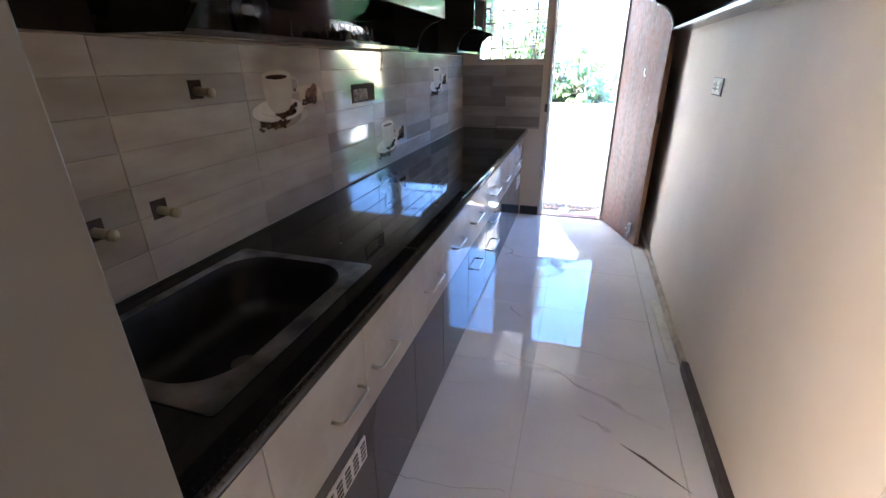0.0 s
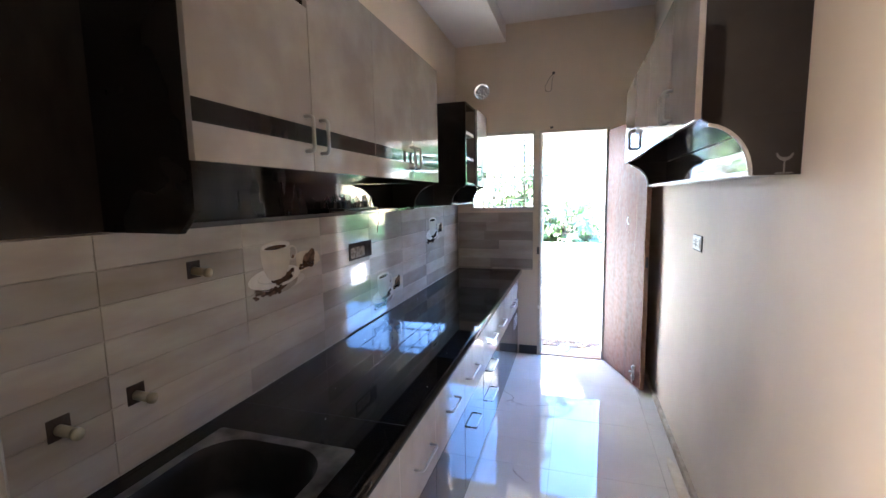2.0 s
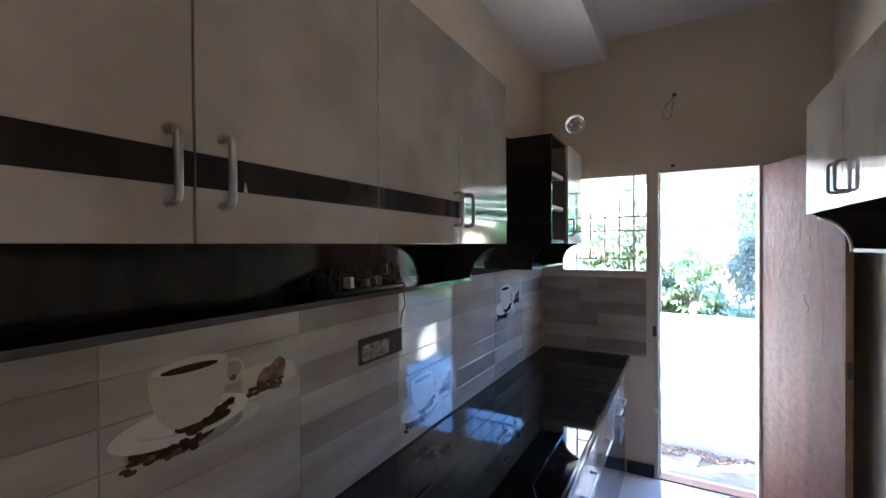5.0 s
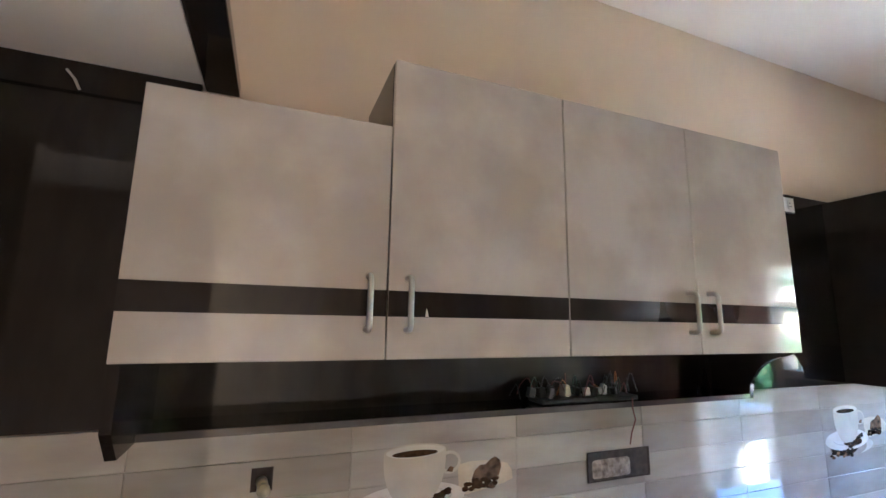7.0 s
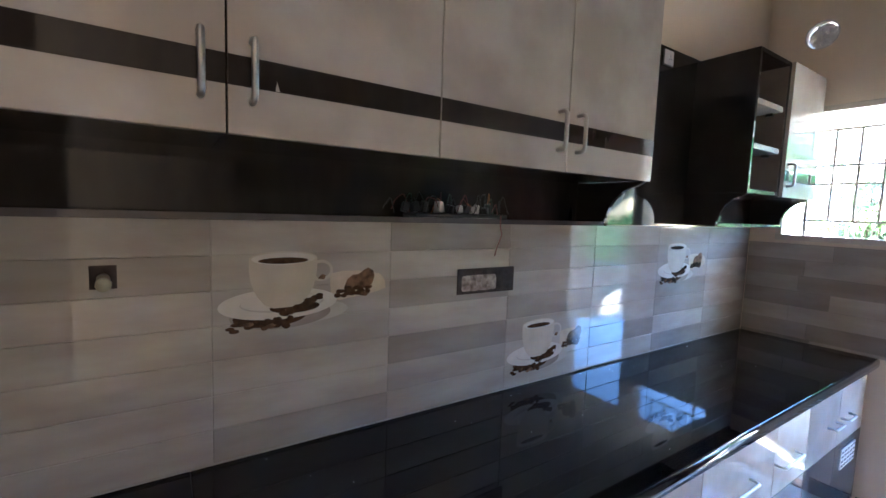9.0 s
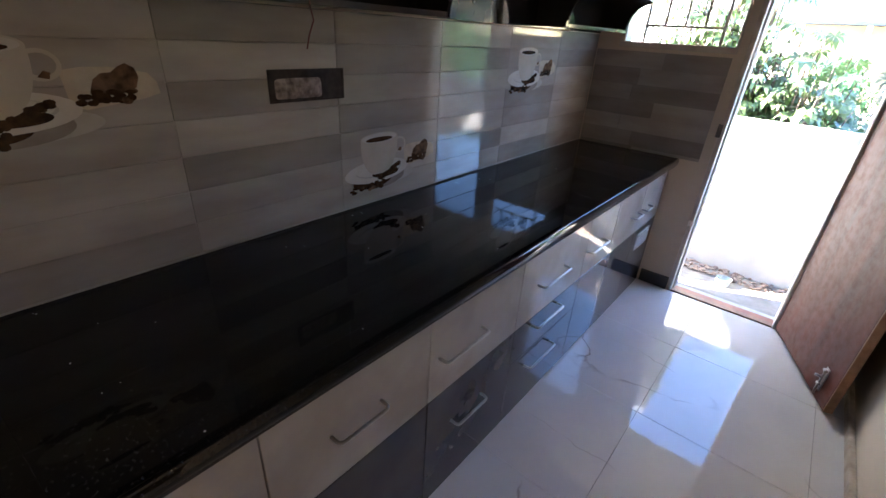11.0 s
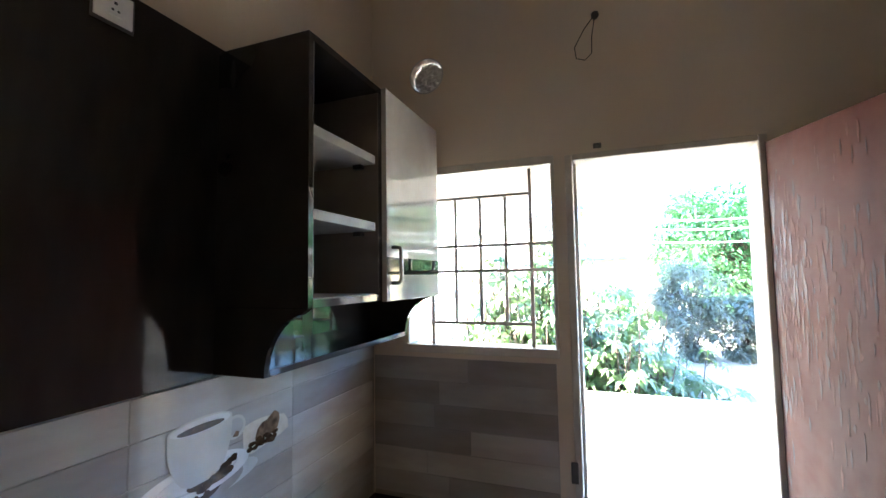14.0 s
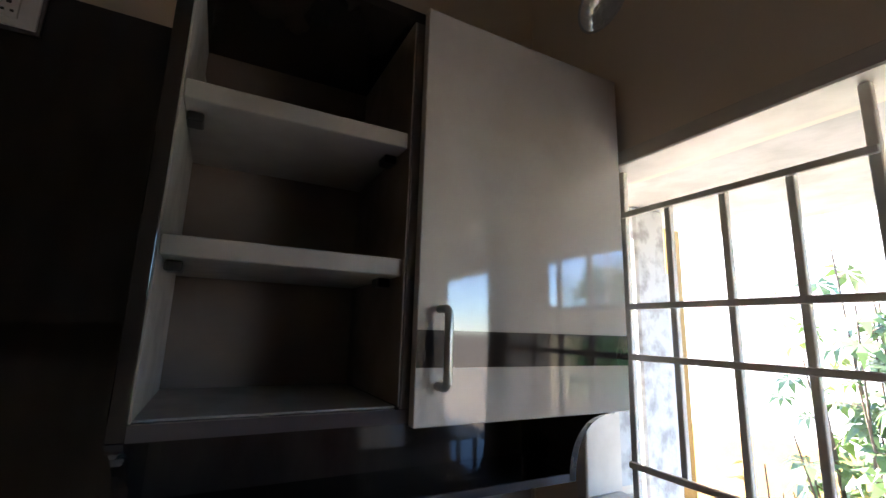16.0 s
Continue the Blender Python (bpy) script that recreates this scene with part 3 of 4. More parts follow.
for z in (1.831, 2.031):
    sh = part("shelf", box(0.0215, OF - 0.010, OY0 + 0.021, OM - 0.012, z, z + 0.026, 0.0015), SHELF, oc, "pale grey shelf board")
    for y in (OY0 + 0.034, OM - 0.026):
        part("shelf_pin", box(OF - 0.075, OF - 0.045, y - 0.010, y + 0.010, z - 0.014, z - 0.0005, 0.002), BLACK, sh)
d = part("door", box(OF + 0.001, OF + 0.018, OM + 0.004, OY1, OB - 0.004, OT, 0.0012), LAMINATE, oc, "glossy cloudy beige door")
part("stripe", box(OF + 0.018, OF + 0.0188, OM + 0.0045, OY1 - 0.0005, 1.703, 1.755), DARK, d, "dark brown stripe")
handle_up(d, OF + 0.018, -0.423, 1.678, 1.785)
CB_NOW[0] = OB - 0.0003
plate_shelf("small dark open shelf under the open cabinet", OY0 - 0.001, OY1 + 0.001, 1, 0.0145, OF, 0.168, 1.468, False)

# ---- wall cabinets on the opposite wall ----
RF, RB, RT = 1.447, 1.750, 2.237
RY = (-2.665, -2.29, -1.79, -1.29, -0.785)


def opposite_cabinet(y0, ym, y1):
    c = thing("wall_cabinet", 1.58, ym, RB, "glossy beige two-door wall cabinet with dark sides", "cabinet", "wall cabinets on the plain wall")
    bx, fx = RIGHT - 0.001, RF + 0.02
    part("side_panel", box(fx, bx, y0 + 0.001, y0 + 0.017, RB, RT), DARK, c)
    part("side_panel", box(fx, bx, y1 - 0.017, y1 - 0.001, RB, RT), DARK, c)
    part("bottom_panel", box(fx, bx, y0 + 0.0172, y1 - 0.0172, RB, RB + 0.016), DARK, c)
    part("top_panel", box(fx, bx, y0 + 0.0172, y1 - 0.0172, RT - 0.016, RT), DARK, c)
    part("back_panel", box(bx - 0.006, bx, y0 + 0.0172, y1 - 0.0172, RB + 0.0165, RT - 0.0165), DARK, c)
    for a, b, h in ((y0, ym, ym - 0.04), (ym, y1, ym + 0.04)):
        d = part("door", box(RF, RF + 0.018, a + 0.0018, b - 0.0018, RB - 0.002, RT, 0.0012), LAMINATE, c, "glossy cloudy beige door")
        part("handle", bow((RF, h, 1.80), (RF, h, 1.905), (-0.030, 0, 0), 0.0062), STEEL, d, "slim steel bow handle", smooth=True)


opposite_cabinet(RY[0], RY[1], RY[2])
opposite_cabinet(RY[2], RY[3], RY[4])
CB_NOW[0] = RB - 0.0003
s = plate_shelf("dark glossy open shelf with curved ends under the wall cabinets", RY[0], RY[4], -1, RIGHT - 0.001, RF + 0.02, 1.604, 1.580, False)
part("back_panel", box(RIGHT - 0.012, RIGHT - 0.002, RY[0] + 0.0185, RY[4] - 0.0185, 1.5975, RB - 0.004), DARK, s)
for y in (RY[0], RY[4] - 0.019):
    curve = concave(RIGHT - 0.001, RF + 0.02, 1.604, CB_NOW[0], 1.580)[3:]
    part("curved_edge", tube([(x - 0.001, y + 0.0095, z - 0.0005) for x, z in curve], 0.0085, 6), EDGE, s, "pale edge banding on the curve", smooth=True)

# ---- loft board over the entrance ----
loft = thing("loft_shelf", 0.35, -3.6, 2.29, "white loft board with dark front edging over the entrance", "shelf")
part("board", box(0.002, 0.72, -3.90, -3.332, 2.273, 2.298), WHITEPAINT, loft)
part("edging", box(0.002, 0.72, -3.330, -3.252, 2.271, 2.306, 0.002), DARK, loft, "dark laminate edging")
part("back_rail", box(0.0145, 0.034, -3.90, -3.334, 2.2, 2.272), DARK, loft)
gx, gz = RIGHT - 0.042, 1.583
arc = [radians(a) for a in range(180, 361, 20)]
glass_mark = [(gx + 0.021 * math.cos(t), gz + 0.058 + 0.022 * math.sin(t)) for t in arc] + [(gx + 0.017 * math.cos(t), gz + 0.058 + 0.012 * math.sin(t)) for t in reversed(arc)]
bm = prism(glass_mark, "y", RY[0] - 0.0004, RY[0] + 0.0008)
box(gx - 0.0018, gx + 0.0018, RY[0] - 0.0004, RY[0] + 0.0008, gz + 0.005, gz + 0.0362, bm=bm)
prism([(gx - 0.025, gz), (gx + 0.025, gz), (gx + 0.018, gz + 0.004), (gx - 0.018, gz + 0.004)], "y", RY[0] - 0.0004, RY[0] + 0.0008, bm=bm)
part("glass_sticker", bm, material("grey_sticker", (0.09, 0.085, 0.08), 0.4, scale=60), s, "faint grey wine-glass sticker")

# ---- back door, frame, window ----
frame_1 = thing("door_frame", (DX0 + DX1) / 2, 0.0, 0.0, "cream painted wooden door frame, chipped", "door frame", kind="structure")
part("jamb", box(DX0, DX0 + 0.025, -0.012, 0.13, 0.0, DZ1, 0.003), FRAMEPAINT, frame_1)
part("jamb", box(DX1 - 0.025, DX1, -0.012, 0.13, 0.0, DZ1, 0.003), FRAMEPAINT, frame_1)
part("head", box(DX0 + 0.0255, DX1 - 0.0255, -0.012, 0.13, DZ1 - 0.022, DZ1, 0.003), FRAMEPAINT, frame_1)
part("stop", box(DX0 + 0.0255, DX0 + 0.036, 0.04, 0.129, 0.0, DZ1 - 0.023, 0.002), FRAMEPAINT, frame_1)
part("strike_plate", box(DX0 - 0.012, DX0 + 0.012, -0.022, -0.0125, 0.985, 1.055, 0.002), DARKIRON, frame_1, "dark iron strike box")
part("strike_plate", box(DX0 + 0.0, DX0 + 0.018, -0.018, -0.0125, 0.455, 0.49, 0.002), IRON, frame_1)

door = thing("door_1", 1.385, -0.01, 0.0, "open red-brown varnished back door, worn and streaked", "door", kind="structure")
H0, H1 = Vector((1.385, -0.013, 0)), Vector((1.620, -0.632, 0))
dv = (H1 - H0).normalized()
LEAFW = (H1 - H0).length
TURN_DOOR = math.atan2(dv.y, dv.x)
door.rotation_euler = (0, 0, 0)


def on_door(bm):
    """From door space (u along the leaf, v out of its back, z) to the room."""
    bmesh.ops.transform(bm, matrix=Matrix.Translation(H0) @ Matrix.Rotation(TURN_DOOR, 4, "Z"), verts=bm.verts)
    return bm


part("leaf", on_door(box(0.0, LEAFW - 0.006, 0.0, 0.036, 0.012, 2.095, 0.002)), DOORWOOD, door)
part("edge_lipping", on_door(box(LEAFW - 0.006, LEAFW, 0.0, 0.036, 0.012, 2.095, 0.001)), WORNWOOD, door, "pale unvarnished door edge")
rng = random.Random(4)
bm = bmesh.new()
dark_drips = bmesh.new()
for count in range(430):
    u, z = LEAFW * rng.random() ** 1.7 * 0.8 + 0.012, min(rng.gauss(1.62, 0.2), 2.06)
    h, w = rng.uniform(0.015, 0.075), rng.uniform(0.0015, 0.0055)
    n = 5
    left = [(u - w * math.sin(math.pi * (k + 0.3) / (n + 0.3)) * rng.uniform(0.5, 1), z - h * k / n) for k in range(n + 1)]
    right = [(u + w * math.sin(math.pi * (k + 0.3) / (n + 0.3)) * rng.uniform(0.5, 1), z - h * k / n) for k in range(n, -1, -1)]
    prism(left + right, "y", -0.0005 - 0.0002 * (count % 2), 0.0, bm=dark_drips if count % 2 else bm)
part("varnish_drips", on_door(bm), material("lifted_varnish", (0.155, 0.048, 0.027), 0.6, second=(0.12, 0.038, 0.022), scale=25), door, "blistered paler varnish drips", kind="stuff")
part("varnish_drips", on_door(dark_drips), material("thick_varnish", (0.06, 0.019, 0.012), 0.3, second=(0.08, 0.027, 0.017), scale=25), door, "thick dark varnish drips", kind="stuff")
for name, pts, r in (("scratch", [(0.42, 1.44), (0.405, 1.38), (0.425, 1.30), (0.405, 1.22)], 0.0011), ("scratch", [(0.52, 1.46), (0.53, 1.30), (0.52, 1.20), (0.505, 1.08)], 0.0011),
                     ("chip", [(0.39, 1.35), (0.378, 1.318), (0.392, 1.302), (0.408, 1.292)], 0.0038)):
    part(name, on_door(tube([(u, 0.0, z) for u, z in pts], r, 5)), WORNWOOD if name == "scratch" else WHITEPLASTIC, door)
bolt = part("tower_bolt", on_door(box(0.545, 0.575, -0.004, 0.0, 0.055, 0.175, 0.001)), STEEL, door, "steel tower bolt")
part("bolt_bar", on_door(tube([(0.56, -0.010, 0.03), (0.56, -0.010, 0.17)], 0.005, 8)), STEEL, bolt, smooth=True)
part("bolt_knob", on_door(tube([(0.56, -0.010, 0.125), (0.548, -0.034, 0.125)], 0.006, 8)), STEEL, bolt, smooth=True)
for z in (0.08, 0.155):
    part("bolt_loop", on_door(box(0.549, 0.571, -0.018, -0.003, z, z + 0.014, 0.003)), STEEL, bolt)
part("edge_latch", on_door(box(LEAFW, LEAFW + 0.004, 0.008, 0.028, 0.98, 1.06)), DARKIRON, door, "iron latch plate")

window = thing("window_1", (WX0 + WX1) / 2, 0.05, WZ0, "unglazed window with a square iron grille", "window", kind="structure")
FR = 0.028
part("window_frame", box(WX0, WX1, -0.004, 0.10, WZ0 - 0.012, WZ0 + FR - 0.008, 0.003), FRAMEPAINT, window, "cream painted sill")
part("window_frame", box(WX0, WX1, -0.004, 0.10, WZ1 - FR + 0.004, WZ1 + 0.008, 0.003), FRAMEPAINT, window)
part("window_frame", box(WX1 - 0.014, WX1, -0.004, 0.10, WZ0 + FR - 0.0078, WZ1 - FR + 0.0038, 0.003), FRAMEPAINT, window)
part("window_frame", box(WX0, WX0 + 0.03, -0.004, 0.10, WZ0 + FR - 0.0078, WZ1 - FR + 0.0038, 0.003), FRAMEPAINT, window)
part("reveal", box(WX0 + 0.001, WX0 + 0.006, 0.101, 0.17, WZ0 + FR - 0.0078, WZ1 - FR + 0.0038), WEATHERED, window, "peeling white reveal")
GYY = 0.028
for x in (0.256, 0.653):
    part("bar", box(x - 0.007, x + 0.007, GYY, GYY + 0.013, WZ0 + FR - 0.0078, WZ1 - FR + 0.0038, 0.0015), IRON, window, "painted iron grille bar")
for x in (0.356, 0.458, 0.557):
    part("bar", box(x - 0.006, x + 0.006, GYY, GYY + 0.012, 1.515, 2.003, 0.0015), IRON, window)
for z, x0, x1 in ((2.003, 0.249, 0.66), (1.813, WX0 + 0.03, WX1 - 0.014), (1.715, WX0 + 0.03, WX1 - 0.014), (1.515, 0.249, 0.66)):
    part("rail", box(x0, x1, GYY - 0.008, GYY - 0.0005, z - 0.006, z + 0.006, 0.0015), IRON, window, "painted iron grille rail")

vent = thing("vent_cover", VX, 0.03, VZ, "round wall vent stuffed with crumpled foil", "vent")
bm = bmesh.new()
bmesh.ops.create_grid(bm, x_segments=22, y_segments=22, size=VR * 1.02, matrix=Matrix.Translation((VX, 0.035, VZ)) @ Matrix.Rotation(math.pi / 2, 4, "X"))
bmesh.ops.delete(bm, geom=[v for v in bm.verts if math.hypot(v.co.x - VX, v.co.z - VZ) > VR * 0.985], context="VERTS")
for v in bm.verts:
    v.co.y += 0.010 * noise.noise((v.co.x * 60, 3.1, v.co.z * 60)) + 0.006 * noise.noise((v.co.x * 140, 7.7, v.co.z * 140))
bmesh.ops.solidify(bm, geom=bm.faces[:], thickness=0.0015)
part("foil", bm, FOIL, vent)
bm = bmesh.new()
tube([(VX + VR * math.cos(t), -0.001, VZ + VR * math.sin(t)) for t in np.linspace(0, 2 * math.pi, 41)], 0.0035, 6, bm)
part("rim", bm, PLASTER, vent, "rough plaster rim", smooth=True)

hook = thing("wall_hook", 0.908, 0.0, 2.62, "small dark hook with a loop of thin wire", "hook")
part("plug", disc(0.908, -0.012, 2.62, 0.013, "y", 0.012, 12), DARKIRON, hook)
loop = [(0.905, -0.012, 2.615), (0.87, -0.018, 2.57), (0.835, -0.014, 2.51), (0.84, -0.012, 2.47), (0.87, -0.012, 2.458), (0.893, -0.012, 2.48), (0.895, -0.014, 2.54), (0.905, -0.012, 2.60)]
part("wire", tube(loop, 0.0018, 6), BLACK, hook, smooth=True)
latch = thing("door_catch", 0.90, 0.0, 2.14, "small dark metal catch above the door", "latch")
part("plate", box(0.885, 0.912, -0.005, 0.0, 2.138, 2.156, 0.001), DARKIRON, latch)
part("keeper", box(0.893, 0.905, -0.018, -0.0052, 2.141, 2.152, 0.003), DARKIRON, latch)

# ---- sockets, pipe outlets, loose wiring ----


def switch_plate(name, label, place, modules):
    """place maps (u across, v up, depth out of the wall) boxes to the room."""
    ob = thing(name, *place(0, 0, 0), label, "socket")
    part("backing", place((-0.049, 0.051), (-0.053, 0.049), (0, 0.005)), DARKIRON, ob, "dark metal backing box")
    part("plate", place((-0.045, 0.045), (-0.045, 0.045), (0, 0.008)), WHITEPLASTIC, ob)
    for u in modules:
        part("rocker", place((u - 0.016, u + 0.016), (-0.028, 0.028), (0.008, 0.012)), WHITEPLASTIC, ob)
        part("slot", place((u - 0.004, u + 0.004), (0.004, 0.012), (0.012, 0.0126)), BLACK, ob)
        part("slot", place((u - 0.010, u - 0.004), (-0.016, -0.010), (0.012, 0.0126)), BLACK, ob)
        part("slot", place((u + 0.004, u + 0.010), (-0.016, -0.010), (0.012, 0.0126)), BLACK, ob)
    return ob


def on_east(u, v, w, y=-1.655, z=1.28):
    if not isinstance(u, tuple):
        return (RIGHT, y, z)
    return box(RIGHT - w[1], RIGHT - w[0], y + u[0] * 1.6, y + u[1] * 1.6, z + v[0] * 0.8, z + v[1] * 0.8, 0.001)


def on_panel(u, v, w, y=-1.05, z=2.232):
    if not isinstance(u, tuple):
        return (0.0145, y, z)
    return box(0.0145 + w[0], 0.0145 + w[1], y + u[0] * 0.8, y + u[1] * 0.8, z + v[0] * 0.7, z + v[1] * 0.7, 0.0008)


switch_plate("switch_plate", "white two-gang wall switch on the beige wall", on_east, (-0.02, 0.02))
switch_plate("wall_socket", "white socket plate at the top of the dark panel", on_panel, (0.0,))
tagged(part("nail", tube([(0.0145, -0.775, 2.19), (0.05, -0.775, 2.185)], 0.002, 6), STEEL), "thin steel nail in the dark panel", "nail")

TF = 0.008  # face of the wall tiles
for y, z in ((-3.123, 1.328), (-3.335, 1.03), (-3.515, 1.03)):
    o = thing("pipe_outlet", 0.0, y, z, "square tile cut-out with a capped cream water pipe", "pipe outlet", "pipe outlets in the tiles")
    # flat patch on the tile; its dark colour stands for the hole's shade
    part("hole_patch", box(TF + 0.0005, TF + 0.0016, y - 0.024, y + 0.024, z - 0.026, z + 0.026), CAVITY, o, "flat dark patch for the shaded hole")
    part("pipe", tube([(TF, y, z - 0.004), (TF + 0.045, y + 0.004, z - 0.008)], 0.0125, 12), YELLOWPLASTIC, o, smooth=True)
    part("cap", tube([(TF + 0.044, y + 0.004, z - 0.008), (TF + 0.056, y + 0.005, z - 0.009)], 0.0145, 10), YELLOWPLASTIC, o, smooth=True)

eb = thing("electrical_box", 0.0, -2.055, 1.26, "empty rectangular wall box with rough plaster inside", "electrical box")
# no real depth here: recess shade comes from the patch's dark brown
part("cavity", box(TF + 0.0005, TF + 0.0016, -2.179, -1.935, 1.219, 1.299), CAVITY, eb, "flat brown patch, darkened for the recess shade")
part("liner", box(TF + 0.0005, TF + 0.004, -2.183, -2.177, 1.215, 1.303), CAVITY, eb)
part("liner", box(TF + 0.0005, TF + 0.004, -1.937, -1.931, 1.215, 1.303), CAVITY, eb)
part("liner", box(TF + 0.0005, TF + 0.004, -2.177, -1.937, 1.297, 1.303), CAVITY, eb)
part("liner", box(TF + 0.0005, TF + 0.004, -2.177, -1.937, 1.215, 1.221), CAVITY, eb)
bm = bmesh.new()
bmesh.ops.create_grid(bm, x_segments=40, y_segments=16, size=1)
for v in bm.verts:
    u, w = v.co.x, v.co.y
    edge = min(1.0, 4 * (1 - abs(u))) * min(1.0, 2.5 * (1 - abs(w)))
    h = (0.75 + 0.35 * noise.noise((u * 3.1, w * 1.6, 0.4)) + 0.22 * noise.noise((u * 9, w * 4, 2.0)) - 0.25 * w) * edge
    v.co = Vector((TF + 0.0012 + 0.006 * h, -2.088 + 0.078 * u, 1.252 + 0.029 * w))
part("plaster_fill", bm, material("pinkish_mortar", (0.36, 0.29, 0.25), 0.9, second=(0.12, 0.085, 0.07), scale=42, bump=0.5), eb, "crumbling pinkish mortar")

SZ = 1.4785  # top of the open shelf
wiring = thing("loose_switch_gear", 0.09, -2.2, SZ, "pile of loose switch modules and bare wires", "switch modules")
part("back_plate", box(0.05, 0.13, -2.42, -2.08, SZ, SZ + 0.012, 0.003), BLACK, wiring)
rng = random.Random(12)
for k in range(13):
    y = -2.43 + k * 0.026 + rng.uniform(-0.006, 0.006)
    h, w = rng.uniform(0.016, 0.034), rng.uniform(0.007, 0.011)
    x = rng.uniform(0.075, 0.105)
    bm = box(-0.014, 0.014, -w, w, 0, h, 0.002)
    bmesh.ops.transform(bm, matrix=pose(x, y, SZ + 0.013, rng.uniform(-14, 14), rng.uniform(-14, 14), rng.uniform(-30, 30)), verts=bm.verts)
    part("switch_module", bm, WHITEPLASTIC if k in (4, 5, 7, 9, 10) else BLACK, wiring)
for k in range(26):
    y = rng.uniform(-2.46, -2.08)
    p, q = rng.uniform(0.05, 0.11), rng.uniform(0.02, 0.07)
    y2 = y + rng.uniform(-0.06, 0.06)
    pts = [(p, y + (y2 - y) * t, SZ + 0.014 + q * math.sin(math.pi * t) + 0.006 * math.sin(9 * t + k)) for t in np.linspace(0, 1, 12)]
    part("wire", tube(pts, 0.0016, 5), (BLACK, REDWIRE, BLACK, BLACK, GREENWIRE, REDWIRE, BLACK, COPPER)[k % 8], wiring, smooth=True)
tagged(part("hanging_wire", tube([(0.155, -2.13, SZ + 0.01), (0.160, -2.135, SZ - 0.02), (0.158, -2.125, SZ - 0.05), (0.156, -2.14, SZ - 0.085), (0.158, -2.15, SZ - 0.115)], 0.0018, 6), REDWIRE, smooth=True),
       "thin brown wire hanging over the shelf edge", "wire")
tagged(part("ceiling_hook_wire", tube([(0.04, -3.60, 2.245), (0.05, -3.58, 2.222), (0.045, -3.57, 2.20)], 0.003, 6), SHELF, smooth=True), "scrap of white wire under the loft board", "wire")

# ---- outside: yard, parapet, canopy ----
tagged(part("door_sill", box(DX0 + 0.0005, DX1 - 0.0005, 0.0405, 0.095, -0.05, 0.004, 0.003), TERRACOTTA), "terracotta tile step at the back door", "step", kind="structure")
tagged(part("threshold", box(DX0 + 0.0255, DX1 - 0.0255, -0.004, 0.04, -0.008, 0.008, 0.003), WORNWOOD), "worn wooden threshold", "threshold", kind="structure")
GZ = -0.245
tagged(part("cement_step", box(DX0 + 0.0005, DX1 - 0.0005, 0.0955, 0.20, -0.26, -0.012, 0.006), CONCRETE), "rough grey cement step outside the back door", "step", kind="structure")
bm = bmesh.new()
bmesh.ops.create_grid(bm, x_segments=60, y_segments=10, size=1)
for v in bm.verts:
    v.co = Vector((v.co.x * 4.0, 0.67 + v.co.y * 0.52, GZ + 0.012 * noise.noise((v.co.x * 9, v.co.y * 4, 1))))
structure("pavement", bm, CONCRETE, "rough dirty concrete strip behind the house", "pavement")
structure("ground", prism([(-300, -300), (300, -300), (300, 600), (-300, 600)], "z", GZ - 0.3, GZ - 0.02), SOIL, "dry sandy ground with scattered weeds", "ground")
parapet = thing("boundary_wall", 0.5, 1.27, GZ, "low white lime-plastered boundary wall, stained", "wall")
bm = bmesh.new()
box(-4, 4.5, 1.17, 1.37, GZ - 0.02, 0.955, 0.012, bm=bm)
part("plaster_wall", bm, PLASTER, parapet)
# sloping fin out of view, added to shape the diagonal shadow on the boundary wall
structure("wall_shadow_fin", prism([(-1.733, GZ), (-0.02, GZ), (-0.02, 1.954)], "y", 0.545, 0.565), PLASTER, "unseen white sloping fin added to cast the boundary wall's shadow", "wall")
canopy = structure("canopy", box(-0.16, 4.5, 0.1705, 0.98, 2.155, 2.26, 0.006), CANOPYPAINT, "white plastered concrete canopy over the door", "canopy")
bm = bmesh.new()
rng = random.Random(21)
for _ in range(420):
    x, y = rng.uniform(-0.2, 2.0), min(1.16, 1.0 + abs(rng.gauss(0, 0.08)))
    r = rng.uniform(0.006, 0.022)
    bmesh.ops.create_icosphere(bm, subdivisions=1, radius=1, matrix=Matrix.Translation((x, y, GZ + r * 0.5)) @ Matrix.Rotation(rng.uniform(0, 3), 4, "Z") @ Matrix.Diagonal((r * 1.5, r, r * 0.7, 1)))
tagged(part("rubble", bm, material("broken_brick_rubble", (0.34, 0.25, 0.19), 0.95, second=(0.22, 0.15, 0.11), scale=40, bump=0.4)), "line of small brick rubble and dry litter", "rubble", kind="stuff")
pot = thing("bucket", 1.027, 0.875, GZ + 0.01, "small grey-blue plastic bucket by the wall", "bucket")
bm = bmesh.new()
prof = [(0.045, 0), (0.055, 0.055), (0.058, 0.055), (0.053, 0.055), (0.044, 0.004)]
rings = [[bm.verts.new((1.027 + r * math.cos(a), 0.875 + r * math.sin(a), GZ + 0.01 + z)) for a in np.linspace(0, 2 * math.pi, 20, endpoint=False)] for r, z in prof]
for r0, r1 in zip(rings, rings[1:]):
    for k in range(20):
        bm.faces.new((r0[k], r0[(k + 1) % 20], r1[(k + 1) % 20], r1[k]))
bm.faces.new(rings[0])
bm.faces.new(rings[-1])
part("pail", bm, BUCKET, pot, smooth=False)
pipe = thing("drain_pipe", 1.50, 0.98, GZ, "white plastic pipe with a tee by the wall", "pipe")
part("riser", tube([(1.50, 0.98, GZ), (1.50, 0.98, 0.27)], 0.018, 12), WHITEPLASTIC, pipe, smooth=True)
part("tee", tube([(1.43, 0.98, 0.24), (1.56, 0.98, 0.24)], 0.021, 12), WHITEPLASTIC, pipe, smooth=True)
